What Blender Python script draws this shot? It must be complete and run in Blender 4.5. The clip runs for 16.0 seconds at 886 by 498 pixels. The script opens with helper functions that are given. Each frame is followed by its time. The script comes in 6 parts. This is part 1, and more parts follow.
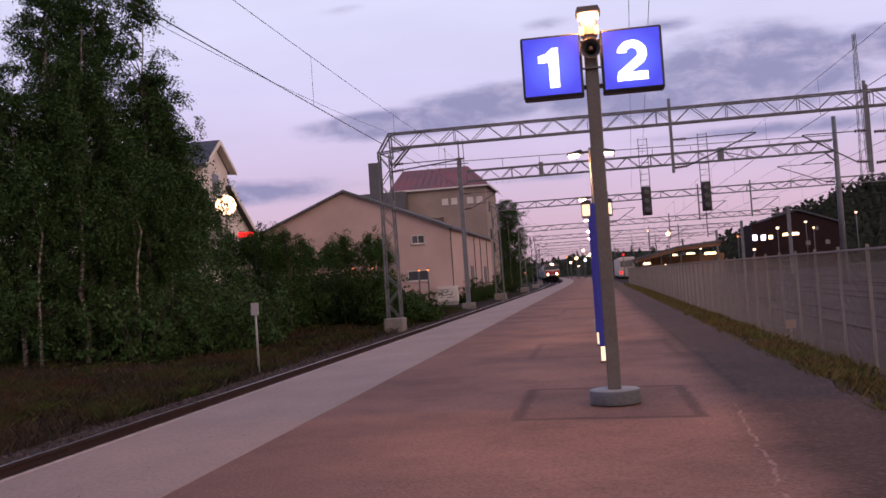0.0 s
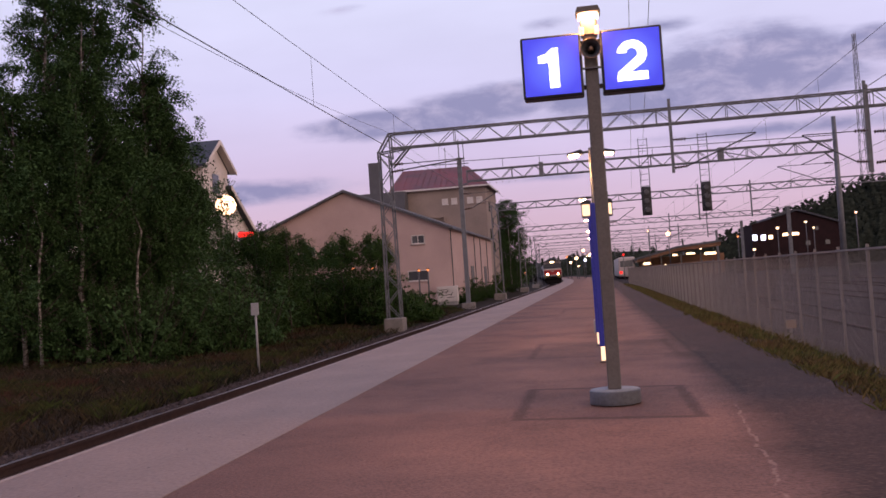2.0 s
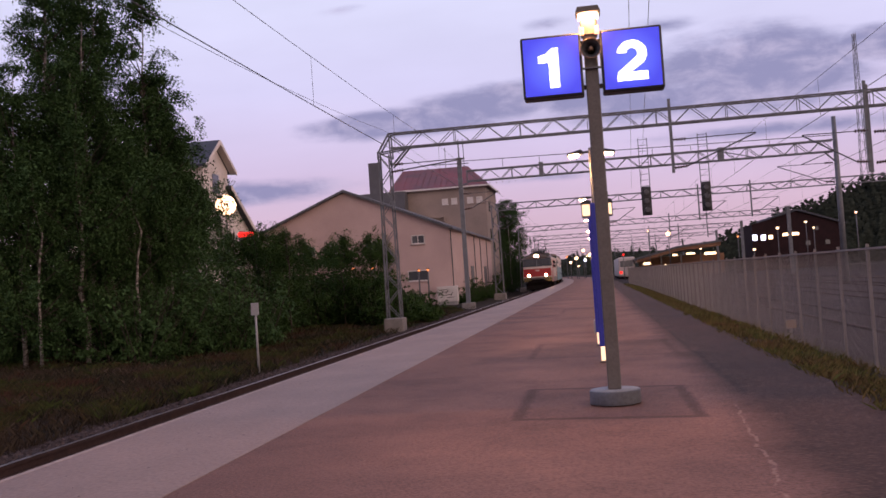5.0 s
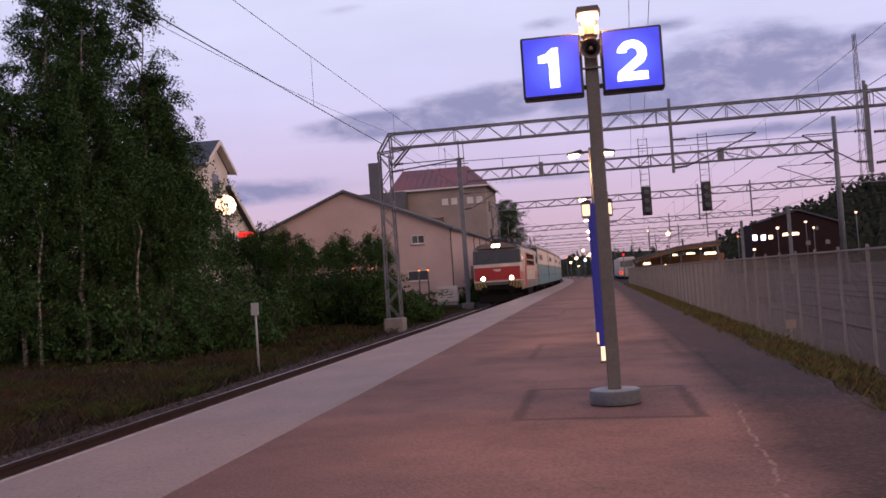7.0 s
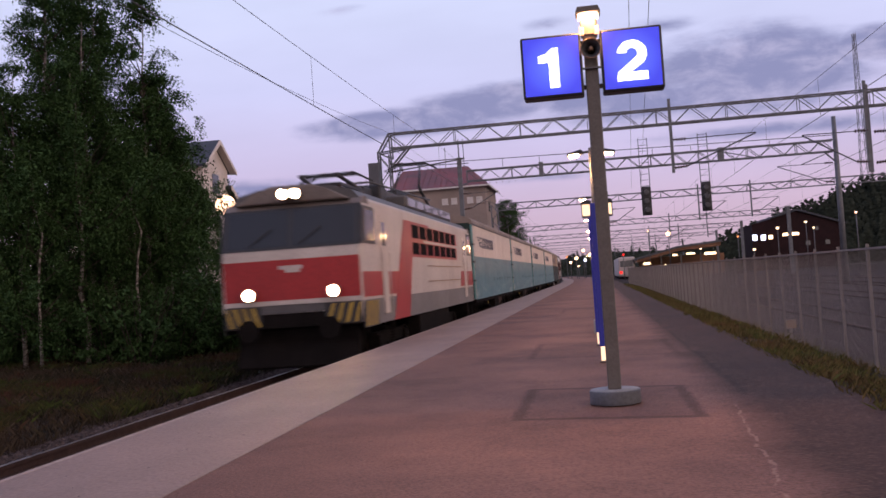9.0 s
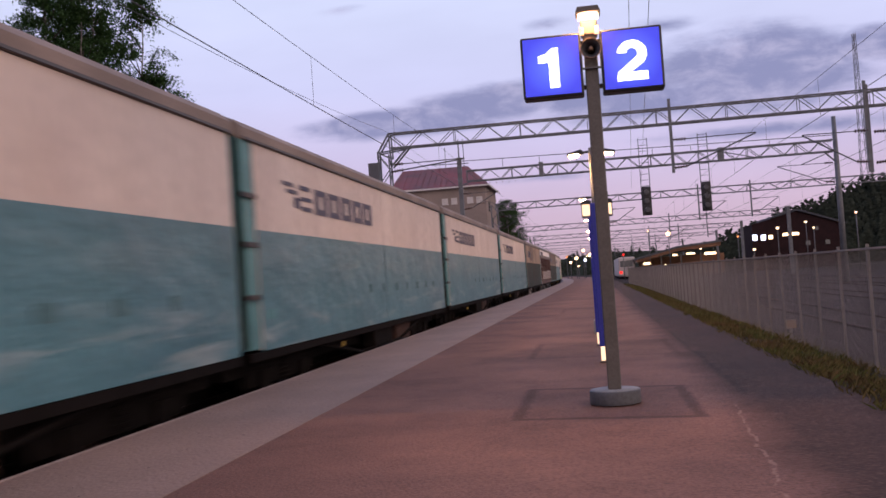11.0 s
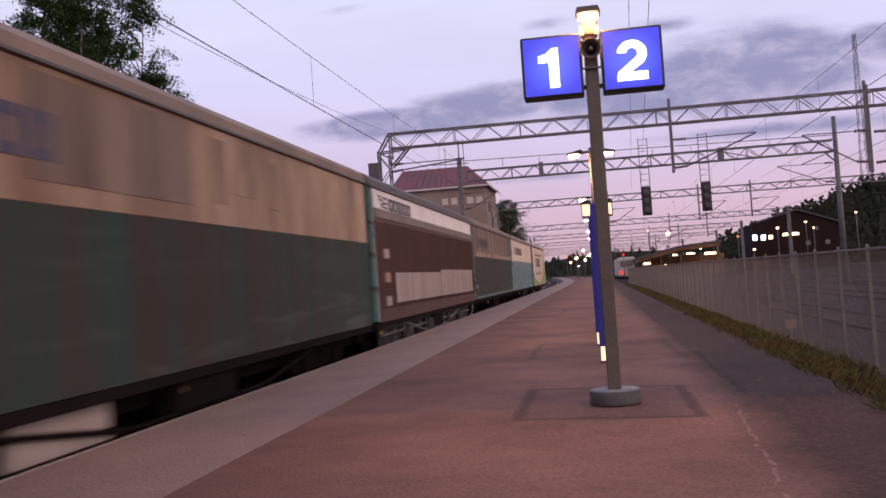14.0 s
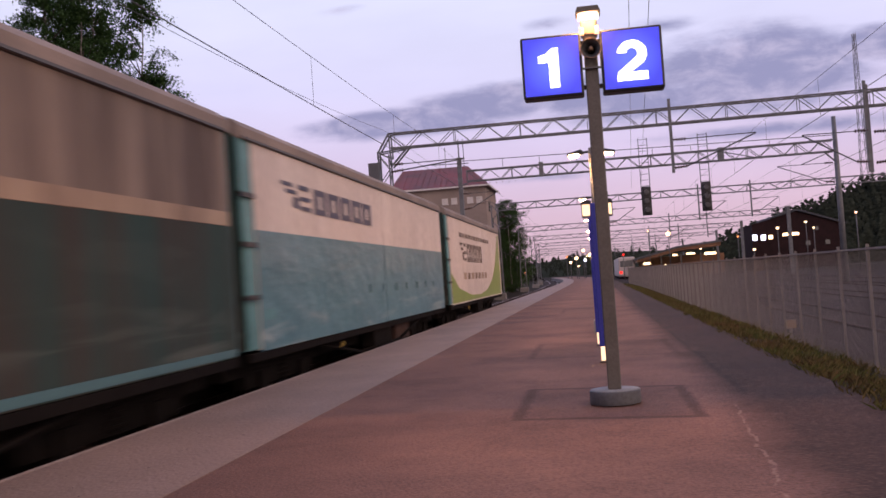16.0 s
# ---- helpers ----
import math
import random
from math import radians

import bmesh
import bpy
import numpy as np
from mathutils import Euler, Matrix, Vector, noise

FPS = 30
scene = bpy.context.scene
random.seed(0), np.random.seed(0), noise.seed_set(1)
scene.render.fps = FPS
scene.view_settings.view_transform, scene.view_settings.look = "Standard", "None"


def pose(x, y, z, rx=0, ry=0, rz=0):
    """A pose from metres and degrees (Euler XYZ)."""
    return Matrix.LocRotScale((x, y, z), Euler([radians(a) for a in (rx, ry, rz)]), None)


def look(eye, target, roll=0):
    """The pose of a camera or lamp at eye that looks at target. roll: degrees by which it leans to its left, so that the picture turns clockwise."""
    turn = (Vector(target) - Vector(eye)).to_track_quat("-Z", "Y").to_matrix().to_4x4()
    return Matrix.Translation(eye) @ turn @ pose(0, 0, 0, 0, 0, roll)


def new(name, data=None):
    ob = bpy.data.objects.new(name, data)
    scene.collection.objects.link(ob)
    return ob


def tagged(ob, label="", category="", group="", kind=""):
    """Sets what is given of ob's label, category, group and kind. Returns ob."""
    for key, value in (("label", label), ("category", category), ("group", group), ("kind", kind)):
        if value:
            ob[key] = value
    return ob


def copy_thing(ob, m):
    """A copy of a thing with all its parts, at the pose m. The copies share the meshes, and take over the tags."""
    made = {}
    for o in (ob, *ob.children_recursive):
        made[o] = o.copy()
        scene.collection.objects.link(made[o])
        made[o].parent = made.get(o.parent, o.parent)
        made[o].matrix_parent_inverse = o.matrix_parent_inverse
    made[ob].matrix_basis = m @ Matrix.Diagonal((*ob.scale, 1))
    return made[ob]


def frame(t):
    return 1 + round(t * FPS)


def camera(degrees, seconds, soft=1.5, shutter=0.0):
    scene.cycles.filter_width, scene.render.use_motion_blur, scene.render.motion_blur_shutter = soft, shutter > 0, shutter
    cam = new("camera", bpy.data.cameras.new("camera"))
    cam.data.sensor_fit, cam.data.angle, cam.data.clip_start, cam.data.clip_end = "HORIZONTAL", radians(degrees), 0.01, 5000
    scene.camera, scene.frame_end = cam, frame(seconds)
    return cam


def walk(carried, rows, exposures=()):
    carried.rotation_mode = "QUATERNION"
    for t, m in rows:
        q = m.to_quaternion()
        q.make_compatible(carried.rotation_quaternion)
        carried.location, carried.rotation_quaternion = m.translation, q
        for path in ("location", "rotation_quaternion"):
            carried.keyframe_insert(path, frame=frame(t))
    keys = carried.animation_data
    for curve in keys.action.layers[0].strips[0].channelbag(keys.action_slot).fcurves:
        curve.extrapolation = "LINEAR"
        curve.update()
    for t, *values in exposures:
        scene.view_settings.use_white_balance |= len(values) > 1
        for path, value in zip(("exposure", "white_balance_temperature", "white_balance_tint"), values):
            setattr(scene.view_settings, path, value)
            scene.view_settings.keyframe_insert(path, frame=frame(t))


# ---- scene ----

# ---------- camera: stands still on the platform ----------
cam = camera(49.37, 16.0, soft=1.6, shutter=0.5)
YAW, TILT, LEAN, EYE = radians(8.93), radians(1.911), -3.844, (0.0, 0.0, 1.288)
AIM = (EYE[0] - math.sin(YAW) * math.cos(TILT), EYE[1] + math.cos(YAW) * math.cos(TILT), EYE[2] + math.sin(TILT))
STAND = look(EYE, AIM, LEAN)
walk(cam, [(0.0, STAND), (16.0, STAND)], [(0.0, 0.0, 6500, 10), (5.0, 0.0, 6480, 10), (8.0, -0.03, 6250, 7), (9.2, -0.04, 6140, 5), (12.2, 0.0, 6160, 4), (14.0, 0.04, 6530, 7), (15.0, 0.11, 6510, 7), (16.0, 0.11, 6520, 7)])

# ---------- sky, low sun, exposure ----------
world = bpy.data.worlds.new("dusk_sky")
scene.world = world
world.use_nodes = True
wn, wl = world.node_tree.nodes, world.node_tree.links
wn.clear()


def wnode(kind, **values):
    n = wn.new(kind)
    for k, v in values.items():
        n.inputs[k].default_value = v
    return n


w_out, w_bg = wn.new("ShaderNodeOutputWorld"), wn.new("ShaderNodeBackground")
w_tc, w_sep = wn.new("ShaderNodeTexCoord"), wn.new("ShaderNodeSeparateXYZ")
wl.new(w_tc.outputs["Generated"], w_sep.inputs[0])
w_ramp = wn.new("ShaderNodeValToRGB")
el = w_ramp.color_ramp.elements
el[0].position, el[0].color = 0.0, (0.60, 0.40, 0.47, 1)
el[1].position, el[1].color = 1.0, (0.46, 0.49, 0.84, 1)
for pos, col in ((0.06, (0.72, 0.51, 0.66, 1)), (0.12, (0.71, 0.58, 0.82, 1)), (0.20, (0.71, 0.67, 0.95, 1)), (0.30, (0.75, 0.75, 1.0, 1)), (0.5, (0.58, 0.60, 0.93, 1))):
    e = el.new(pos)
    e.color = col
wl.new(w_sep.outputs["Z"], w_ramp.inputs[0])
# flat grey-violet clouds: long banks in the eastern sky, frayed by noise
def wmath(op, a, c2=None):
    n = wn.new("ShaderNodeMath")
    n.operation = op
    for k, v in enumerate((a, c2)):
        if v is None:
            continue
        if isinstance(v, (int, float)):
            n.inputs[k].default_value = v
        else:
            wl.new(v, n.inputs[k])
    return n.outputs[0]


w_y = wmath("MAXIMUM", w_sep.outputs["Y"], 0.05)
w_u, w_v = wmath("DIVIDE", w_sep.outputs["X"], w_y), wmath("DIVIDE", w_sep.outputs["Z"], w_y)
w_comb = wn.new("ShaderNodeCombineXYZ")
wl.new(w_u, w_comb.inputs[0])
wl.new(wmath("MULTIPLY", w_v, 3.2), w_comb.inputs[1])
w_noise = wnode("ShaderNodeTexNoise", Scale=11.0, Detail=8.0, Roughness=0.6)
wl.new(w_comb.outputs[0], w_noise.inputs["Vector"])
w_wide = wnode("ShaderNodeTexNoise", Scale=4.0, Detail=4.0)
wl.new(w_comb.outputs[0], w_wide.inputs["Vector"])
bank = None
for cu_, cv_, wu_, wv_, amt in ((-0.19, 0.170, 0.135, 0.020, 1.0), (-0.09, 0.183, 0.11, 0.026, 0.9), (0.03, 0.176, 0.11, 0.036, 0.95), (0.17, 0.190, 0.14, 0.056, 1.0), (0.29, 0.205, 0.06, 0.024, 0.9),
                                (-0.25, 0.298, 0.05, 0.009, 0.3), (-0.03, 0.258, 0.04, 0.012, 0.4), (0.08, 0.245, 0.06, 0.014, 0.45), (0.20, 0.13, 0.22, 0.012, 0.5), (-0.36, 0.11, 0.14, 0.018, 0.7), (-0.05, 0.10, 0.1, 0.008, 0.4)):
    du, dv = wmath("DIVIDE", wmath("SUBTRACT", w_u, cu_), wu_), wmath("DIVIDE", wmath("SUBTRACT", w_v, cv_), wv_)
    dist = wmath("SQRT", wmath("ADD", wmath("MULTIPLY", du, du), wmath("MULTIPLY", dv, dv)))
    one = wmath("MULTIPLY", wmath("MAXIMUM", wmath("SUBTRACT", 1.15, dist), 0.0), amt)
    bank = one if bank is None else wmath("MAXIMUM", bank, one)
frayed = wmath("ADD", wmath("MULTIPLY", bank, 1.1), wmath("MULTIPLY", wmath("SUBTRACT", w_noise.outputs["Fac"], 0.5), wmath("ADD", wmath("MULTIPLY", bank, 1.7), 0.25)))
w_mask = wn.new("ShaderNodeMapRange")
w_mask.interpolation_type = "SMOOTHSTEP"
w_mask.inputs["From Min"].default_value, w_mask.inputs["From Max"].default_value = 0.14, 0.66
wl.new(frayed, w_mask.inputs[0])
w_mix = wn.new("ShaderNodeMix")
w_mix.data_type = "RGBA"
w_puff = wnode("ShaderNodeTexNoise", Scale=17.0, Detail=10.0, Roughness=0.6, Distortion=0.3)
w_flat = wn.new("ShaderNodeCombineXYZ")
wl.new(w_u, w_flat.inputs[0])
wl.new(wmath("MULTIPLY", w_v, 1.7), w_flat.inputs[1])
wl.new(w_flat.outputs[0], w_puff.inputs["Vector"])
w_lit = wn.new("ShaderNodeMapRange")
w_lit.interpolation_type = "SMOOTHSTEP"
w_lit.inputs["From Min"].default_value, w_lit.inputs["From Max"].default_value = 0.42, 0.70
wl.new(w_puff.outputs["Fac"], w_lit.inputs[0])
w_cloud = wn.new("ShaderNodeMix")
w_cloud.data_type = "RGBA"
w_cloud.inputs[6].default_value, w_cloud.inputs[7].default_value = (0.25, 0.245, 0.43, 1), (0.46, 0.41, 0.60, 1)
wl.new(w_lit.outputs[0], w_cloud.inputs[0])
wl.new(w_cloud.outputs[2], w_mix.inputs[7])
wl.new(wmath("MULTIPLY", w_mask.outputs[0], 0.9), w_mix.inputs[0])
w_tone = wn.new("ShaderNodeMix")
w_tone.data_type, w_tone.blend_type = "RGBA", "MULTIPLY"
w_tone.inputs[0].default_value = 0.22
wl.new(w_ramp.outputs[0], w_tone.inputs[6])
wl.new(w_wide.outputs["Fac"], w_tone.inputs[7])
wl.new(w_tone.outputs[2], w_mix.inputs[6])
# warm afterglow of the set sun, low behind the platform
w_glow = wn.new("ShaderNodeMapRange")
w_glow.interpolation_type = "SMOOTHSTEP"
w_glow.inputs["From Min"].default_value, w_glow.inputs["From Max"].default_value = -0.05, 0.9
wl.new(wmath("SUBTRACT", wmath("MULTIPLY", w_sep.outputs["X"], 0.8), wmath("MULTIPLY", w_sep.outputs["Y"], 0.6)), w_glow.inputs[0])
w_warm = wn.new("ShaderNodeMix")
w_warm.data_type = "RGBA"
w_warm.inputs[7].default_value = (1.28, 0.90, 0.78, 1)
wl.new(w_glow.outputs[0], w_warm.inputs[0])
wl.new(w_mix.outputs[2], w_warm.inputs[6])
wl.new(w_warm.outputs[2], w_bg.inputs[0])
w_bg.inputs[1].default_value = 1.10
wl.new(w_bg.outputs[0], w_out.inputs[0])

sun_data = bpy.data.lights.new("sun", "SUN")
sun_data.energy, sun_data.angle, sun_data.color = 0.4, radians(30), (1.0, 0.72, 0.64)
sun = new("sun", sun_data)
sun.matrix_world = look((80, -50, 28), (0, 10, 0))

# ---------- materials ----------


def mat(name, col, rough=0.8, col2=None, scale=3.0, fine=60.0, bump=0.0, metal=0.0, spec=0.4, amount=0.5, stretch=(1, 1, 1), island=0.0, wave=0.0):
    """Two scales of procedural variation between col and col2, with fine relief."""
    m = bpy.data.materials.new(name)
    m.use_nodes = True
    n, l = m.node_tree.nodes, m.node_tree.links
    bs = n["Principled BSDF"]
    bs.inputs["Roughness"].default_value, bs.inputs["Metallic"].default_value = rough, metal
    bs.inputs["Specular IOR Level"].default_value = spec
    c2 = col2 or tuple(c * 0.72 for c in col)
    tc, mp = n.new("ShaderNodeTexCoord"), n.new("ShaderNodeMapping")
    mp.inputs["Scale"].default_value = stretch
    l.new(tc.outputs["Object"], mp.inputs[0])
    a, b = n.new("ShaderNodeTexNoise"), n.new("ShaderNodeTexNoise")
    a.inputs["Scale"].default_value, a.inputs["Detail"].default_value, a.inputs["Roughness"].default_value = scale, 5.0, 0.6
    b.inputs["Scale"].default_value, b.inputs["Detail"].default_value = fine, 3.0
    l.new(mp.outputs[0], a.inputs["Vector"])
    l.new(mp.outputs[0], b.inputs["Vector"])
    r = n.new("ShaderNodeValToRGB")
    r.color_ramp.elements[0].position, r.color_ramp.elements[1].position = 0.5 - amount * 0.4, 0.5 + amount * 0.4
    l.new(a.outputs["Fac"], r.inputs[0])
    mx = n.new("ShaderNodeMix")
    mx.data_type = "RGBA"
    mx.inputs[6].default_value, mx.inputs[7].default_value = (*col, 1), (*c2, 1)
    l.new(r.outputs[0], mx.inputs[0])
    mul = n.new("ShaderNodeMix")
    mul.data_type, mul.blend_type = "RGBA", "MULTIPLY"
    mul.inputs[0].default_value = 0.5
    l.new(mx.outputs[2], mul.inputs[6])
    rr = n.new("ShaderNodeValToRGB")
    rr.color_ramp.elements[0].position, rr.color_ramp.elements[1].position = 0.3, 0.62
    rr.color_ramp.elements[0].color = (0.55, 0.55, 0.55, 1)
    l.new(b.outputs["Fac"], rr.inputs[0])
    l.new(rr.outputs[0], mul.inputs[7])
    last = mul.outputs[2]
    if island:
        g, hs = n.new("ShaderNodeNewGeometry"), n.new("ShaderNodeHueSaturation")
        mr = n.new("ShaderNodeMapRange")
        mr.inputs["To Min"].default_value, mr.inputs["To Max"].default_value = 1 - island, 1 + island
        l.new(g.outputs["Random Per Island"], mr.inputs[0])
        l.new(mr.outputs[0], hs.inputs["Value"])
        l.new(last, hs.inputs["Color"])
        last = hs.outputs[0]
    l.new(last, bs.inputs["Base Color"])
    if bump:
        bp = n.new("ShaderNodeBump")
        bp.inputs["Strength"].default_value, bp.inputs["Distance"].default_value = bump, 0.02
        l.new(b.outputs["Fac"], bp.inputs["Height"])
        l.new(bp.outputs[0], bs.inputs["Normal"])
        if wave:
            bw = n.new("ShaderNodeBump")
            bw.inputs["Strength"].default_value, bw.inputs["Distance"].default_value = wave, 0.25
            l.new(a.outputs["Fac"], bw.inputs["Height"])
            l.new(bw.outputs[0], bp.inputs["Normal"])
    return m


def glow(name, col, strength):
    m = bpy.data.materials.new(name)
    m.use_nodes = True
    n = m.node_tree.nodes
    bs = n["Principled BSDF"]
    bs.inputs["Base Color"].default_value = (*[c * 0.6 for c in col], 1)
    bs.inputs["Emission Color"].default_value = (*col, 1)
    bs.inputs["Emission Strength"].default_value = strength
    return m


def glass(name, col, rough=0.06):
    m = bpy.data.materials.new(name)
    m.use_nodes = True
    bs = m.node_tree.nodes["Principled BSDF"]
    bs.inputs["Base Color"].default_value, bs.inputs["Roughness"].default_value = (*col, 1), rough
    bs.inputs["Specular IOR Level"].default_value = 0.7
    return m


M_ASPHALT = mat("asphalt", (0.250, 0.129, 0.099), 0.85, (0.155, 0.082, 0.067), 0.45, 42, 0.6, amount=0.34, spec=0.25)


def platform_wear_dimming(m):
    """Tar round the sign's footing, older asphalt towards the fence darkened further for dim light, and a crumbling
    pale crack, as stains with soft uneven edges.
    """
    n, l = m.node_tree.nodes, m.node_tree.links
    bs = n["Principled BSDF"]

    def op(kind, a, c2=None):
        q = n.new("ShaderNodeMath")
        q.operation = kind
        for k, v in enumerate((a, c2)):
            if v is None:
                continue
            if isinstance(v, (int, float)):
                q.inputs[k].default_value = v
            else:
                l.new(v, q.inputs[k])
        return q.outputs[0]

    def step(v, a, c2):
        q = n.new("ShaderNodeMapRange")
        q.interpolation_type = "SMOOTHSTEP"
        q.inputs["From Min"].default_value, q.inputs["From Max"].default_value = a, c2
        l.new(v, q.inputs[0])
        return q.outputs[0]

    tc, sep = n.new("ShaderNodeTexCoord"), n.new("ShaderNodeSeparateXYZ")
    l.new(tc.outputs["Object"], sep.inputs[0])
    x, y = sep.outputs["X"], sep.outputs["Y"]

    def wobble(scale):
        q = n.new("ShaderNodeTexNoise")
        q.inputs["Scale"].default_value, q.inputs["Detail"].default_value = scale, 4.0
        l.new(tc.outputs["Object"], q.inputs["Vector"])
        return op("SUBTRACT", q.outputs["Fac"], 0.5)

    w1, w2, w3, w4 = wobble(2.2), wobble(9.0), wobble(0.8), wobble(24.0)

    def darken(mask, amount, colour=(0, 0, 0, 1)):
        q = n.new("ShaderNodeMix")
        q.data_type = "RGBA"
        q.inputs[7].default_value = colour
        l.new(op("MULTIPLY", mask, amount), q.inputs[0])
        old = bs.inputs["Base Color"].links[0].from_socket
        l.new(old, q.inputs[6])
        l.new(q.outputs[2], bs.inputs["Base Color"])

    # repaired squares: their tarred outline, and darker dirt inside
    for cx, cy, hx, hy, amt in ((0.0, 9.78, 0.80, 1.12, 0.5), (0.0, 16.4, 1.1, 1.5, 0.34), (0.0, 33.0, 1.2, 2.0, 0.25)):
        box_d = op("MAXIMUM", op("SUBTRACT", op("ABSOLUTE", op("SUBTRACT", x, cx)), hx), op("SUBTRACT", op("ABSOLUTE", op("SUBTRACT", op("ADD", y, op("MULTIPLY", x, 0.12)), cy)), hy))
        ragged = op("ADD", op("ABSOLUTE", box_d), op("ADD", op("MULTIPLY", w2, 0.10), op("MULTIPLY", w1, 0.05)))
        darken(step(ragged, 0.10, 0.01), amt)
        darken(step(op("ADD", box_d, op("MULTIPLY", w1, 0.3)), 0.05, -0.15), amt * 0.3)
    # older, darker surface along the fence side, darkened further for the dimmer light there
    darken(step(op("ADD", x, op("ADD", op("MULTIPLY", w3, 0.5), op("MULTIPLY", w1, 0.15))), 0.85, 1.5), 0.77)
    # coarse open grain of the old surface
    darken(op("MULTIPLY", step(w4, 0.03, 0.16), step(x, 0.2, 1.4)), 0.28)
    darken(op("MULTIPLY", step(w4, -0.05, -0.17), step(x, 0.4, 1.5)), 0.12, (0.30, 0.20, 0.17, 1))
    # darker asphalt along the edge slabs, fading inwards unevenly
    darken(step(op("ADD", x, op("ADD", op("MULTIPLY", w3, 1.1), op("MULTIPLY", w1, 0.2))), -1.1, -2.5), 0.16)
    # broad worn patches where people walk
    darken(step(op("ADD", w3, op("MULTIPLY", w1, 0.35)), 0.02, 0.16), 0.15)
    # long joint, and a pale crumbling crack
    joint = op("ABSOLUTE", op("SUBTRACT", op("SUBTRACT", x, op("MULTIPLY", w3, 0.25)), 1.36))
    darken(op("MULTIPLY", step(op("ADD", joint, op("MULTIPLY", w2, 0.05)), 0.07, 0.0), step(y, 9.2, 10.5)), 0.4)
    line = op("ABSOLUTE", op("SUBTRACT", op("SUBTRACT", x, op("MULTIPLY", w1, 0.22)), op("ADD", 0.62, op("MULTIPLY", y, 0.058))))
    crack = op("MULTIPLY", op("MULTIPLY", step(line, 0.020, 0.004), step(y, 9.6, 8.8)), step(w2, -0.10, 0.06))
    darken(crack, 0.38, (0.36, 0.245, 0.205, 1))
    # scuffs and small dark spots
    spot = n.new("ShaderNodeTexVoronoi")
    spot.inputs["Scale"].default_value = 2.6
    l.new(tc.outputs["Object"], spot.inputs["Vector"])
    darken(op("MULTIPLY", step(op("ADD", spot.outputs["Distance"], op("MULTIPLY", w2, 0.12)), 0.075, 0.02), step(w1, -0.02, 0.12)), 0.55)
    return m


for q in M_ASPHALT.node_tree.nodes:
    if q.bl_idname == "ShaderNodeMix" and q.blend_type == "MULTIPLY":
        q.inputs[0].default_value = 0.85
platform_wear_dimming(M_ASPHALT)
M_SLAB = mat("edge_concrete", (0.272, 0.184, 0.151), 0.66, (0.185, 0.130, 0.108), 0.9, 30, 0.5, amount=0.5, spec=0.4, stretch=(1, 0.6, 1))
M_WHITE_LINE = mat("edge_paint", (0.40, 0.315, 0.27), 0.75, (0.25, 0.19, 0.165), 6, 60, 0.2)
M_CONCRETE = mat("concrete", (0.33, 0.325, 0.325), 0.85, (0.21, 0.205, 0.205), 3, 70, 0.3)
M_DARK_CONC = mat("old_concrete", (0.24, 0.22, 0.21), 0.9, (0.14, 0.13, 0.125), 2, 40, 0.3)
M_GROUND = mat("verge_soil", (0.028, 0.020, 0.015), 0.95, (0.013, 0.014, 0.008), 0.35, 8, 0.6, amount=0.5, spec=0.08)
M_YARD = mat("yard_gravel", (0.050, 0.036, 0.036), 0.95, (0.012, 0.009, 0.010), 0.3, 20, 0.6, amount=0.4, spec=0.08)
M_BALLAST = mat("ballast", (0.085, 0.064, 0.061), 0.95, (0.034, 0.026, 0.025), 14, 45, 1.0, island=0.6, spec=0.1)
M_OILYBED = mat("oily_ballast", (0.030, 0.021, 0.021), 0.95, (0.012, 0.009, 0.010), 2.0, 40, 0.8, spec=0.06)
M_RAIL_TOP = mat("rail_head", (0.42, 0.38, 0.37), 0.35, (0.3, 0.26, 0.25), 6, 40, 0.0, metal=0.9)
M_RAIL = mat("rail_rust", (0.062, 0.036, 0.031), 0.9, (0.036, 0.022, 0.02), 6, 40, 0.2, spec=0.15)
M_GALV = mat("galvanised_steel", (0.165, 0.172, 0.19), 0.6, (0.10, 0.104, 0.118), 3, 30, 0.1, metal=0.2)
M_DARKSTEEL = mat("dark_steel", (0.12, 0.12, 0.13), 0.6, (0.07, 0.07, 0.08), 5, 50, 0.1, metal=0.3)
M_WIRE = mat("copper_wire", (0.06, 0.055, 0.06), 0.5, (0.04, 0.04, 0.04), 2, 20, 0.0)
M_CERAMIC = mat("brown_ceramic", (0.09, 0.05, 0.04), 0.25, (0.06, 0.035, 0.03), 8, 50)
M_POLE = mat("pole_brown_paint", (0.115, 0.10, 0.092), 0.5, (0.08, 0.07, 0.064), 3, 50, 0.08)
M_BLUEPAINT = mat("blue_paint", (0.03, 0.035, 0.32), 0.4, (0.02, 0.025, 0.24), 3, 60)
M_BLACK = mat("black_plastic", (0.025, 0.025, 0.03), 0.5, (0.018, 0.018, 0.02), 6, 60)
M_SIGNBLUE = glow("lit_blue_panel", (0.06, 0.085, 0.92), 0.75)


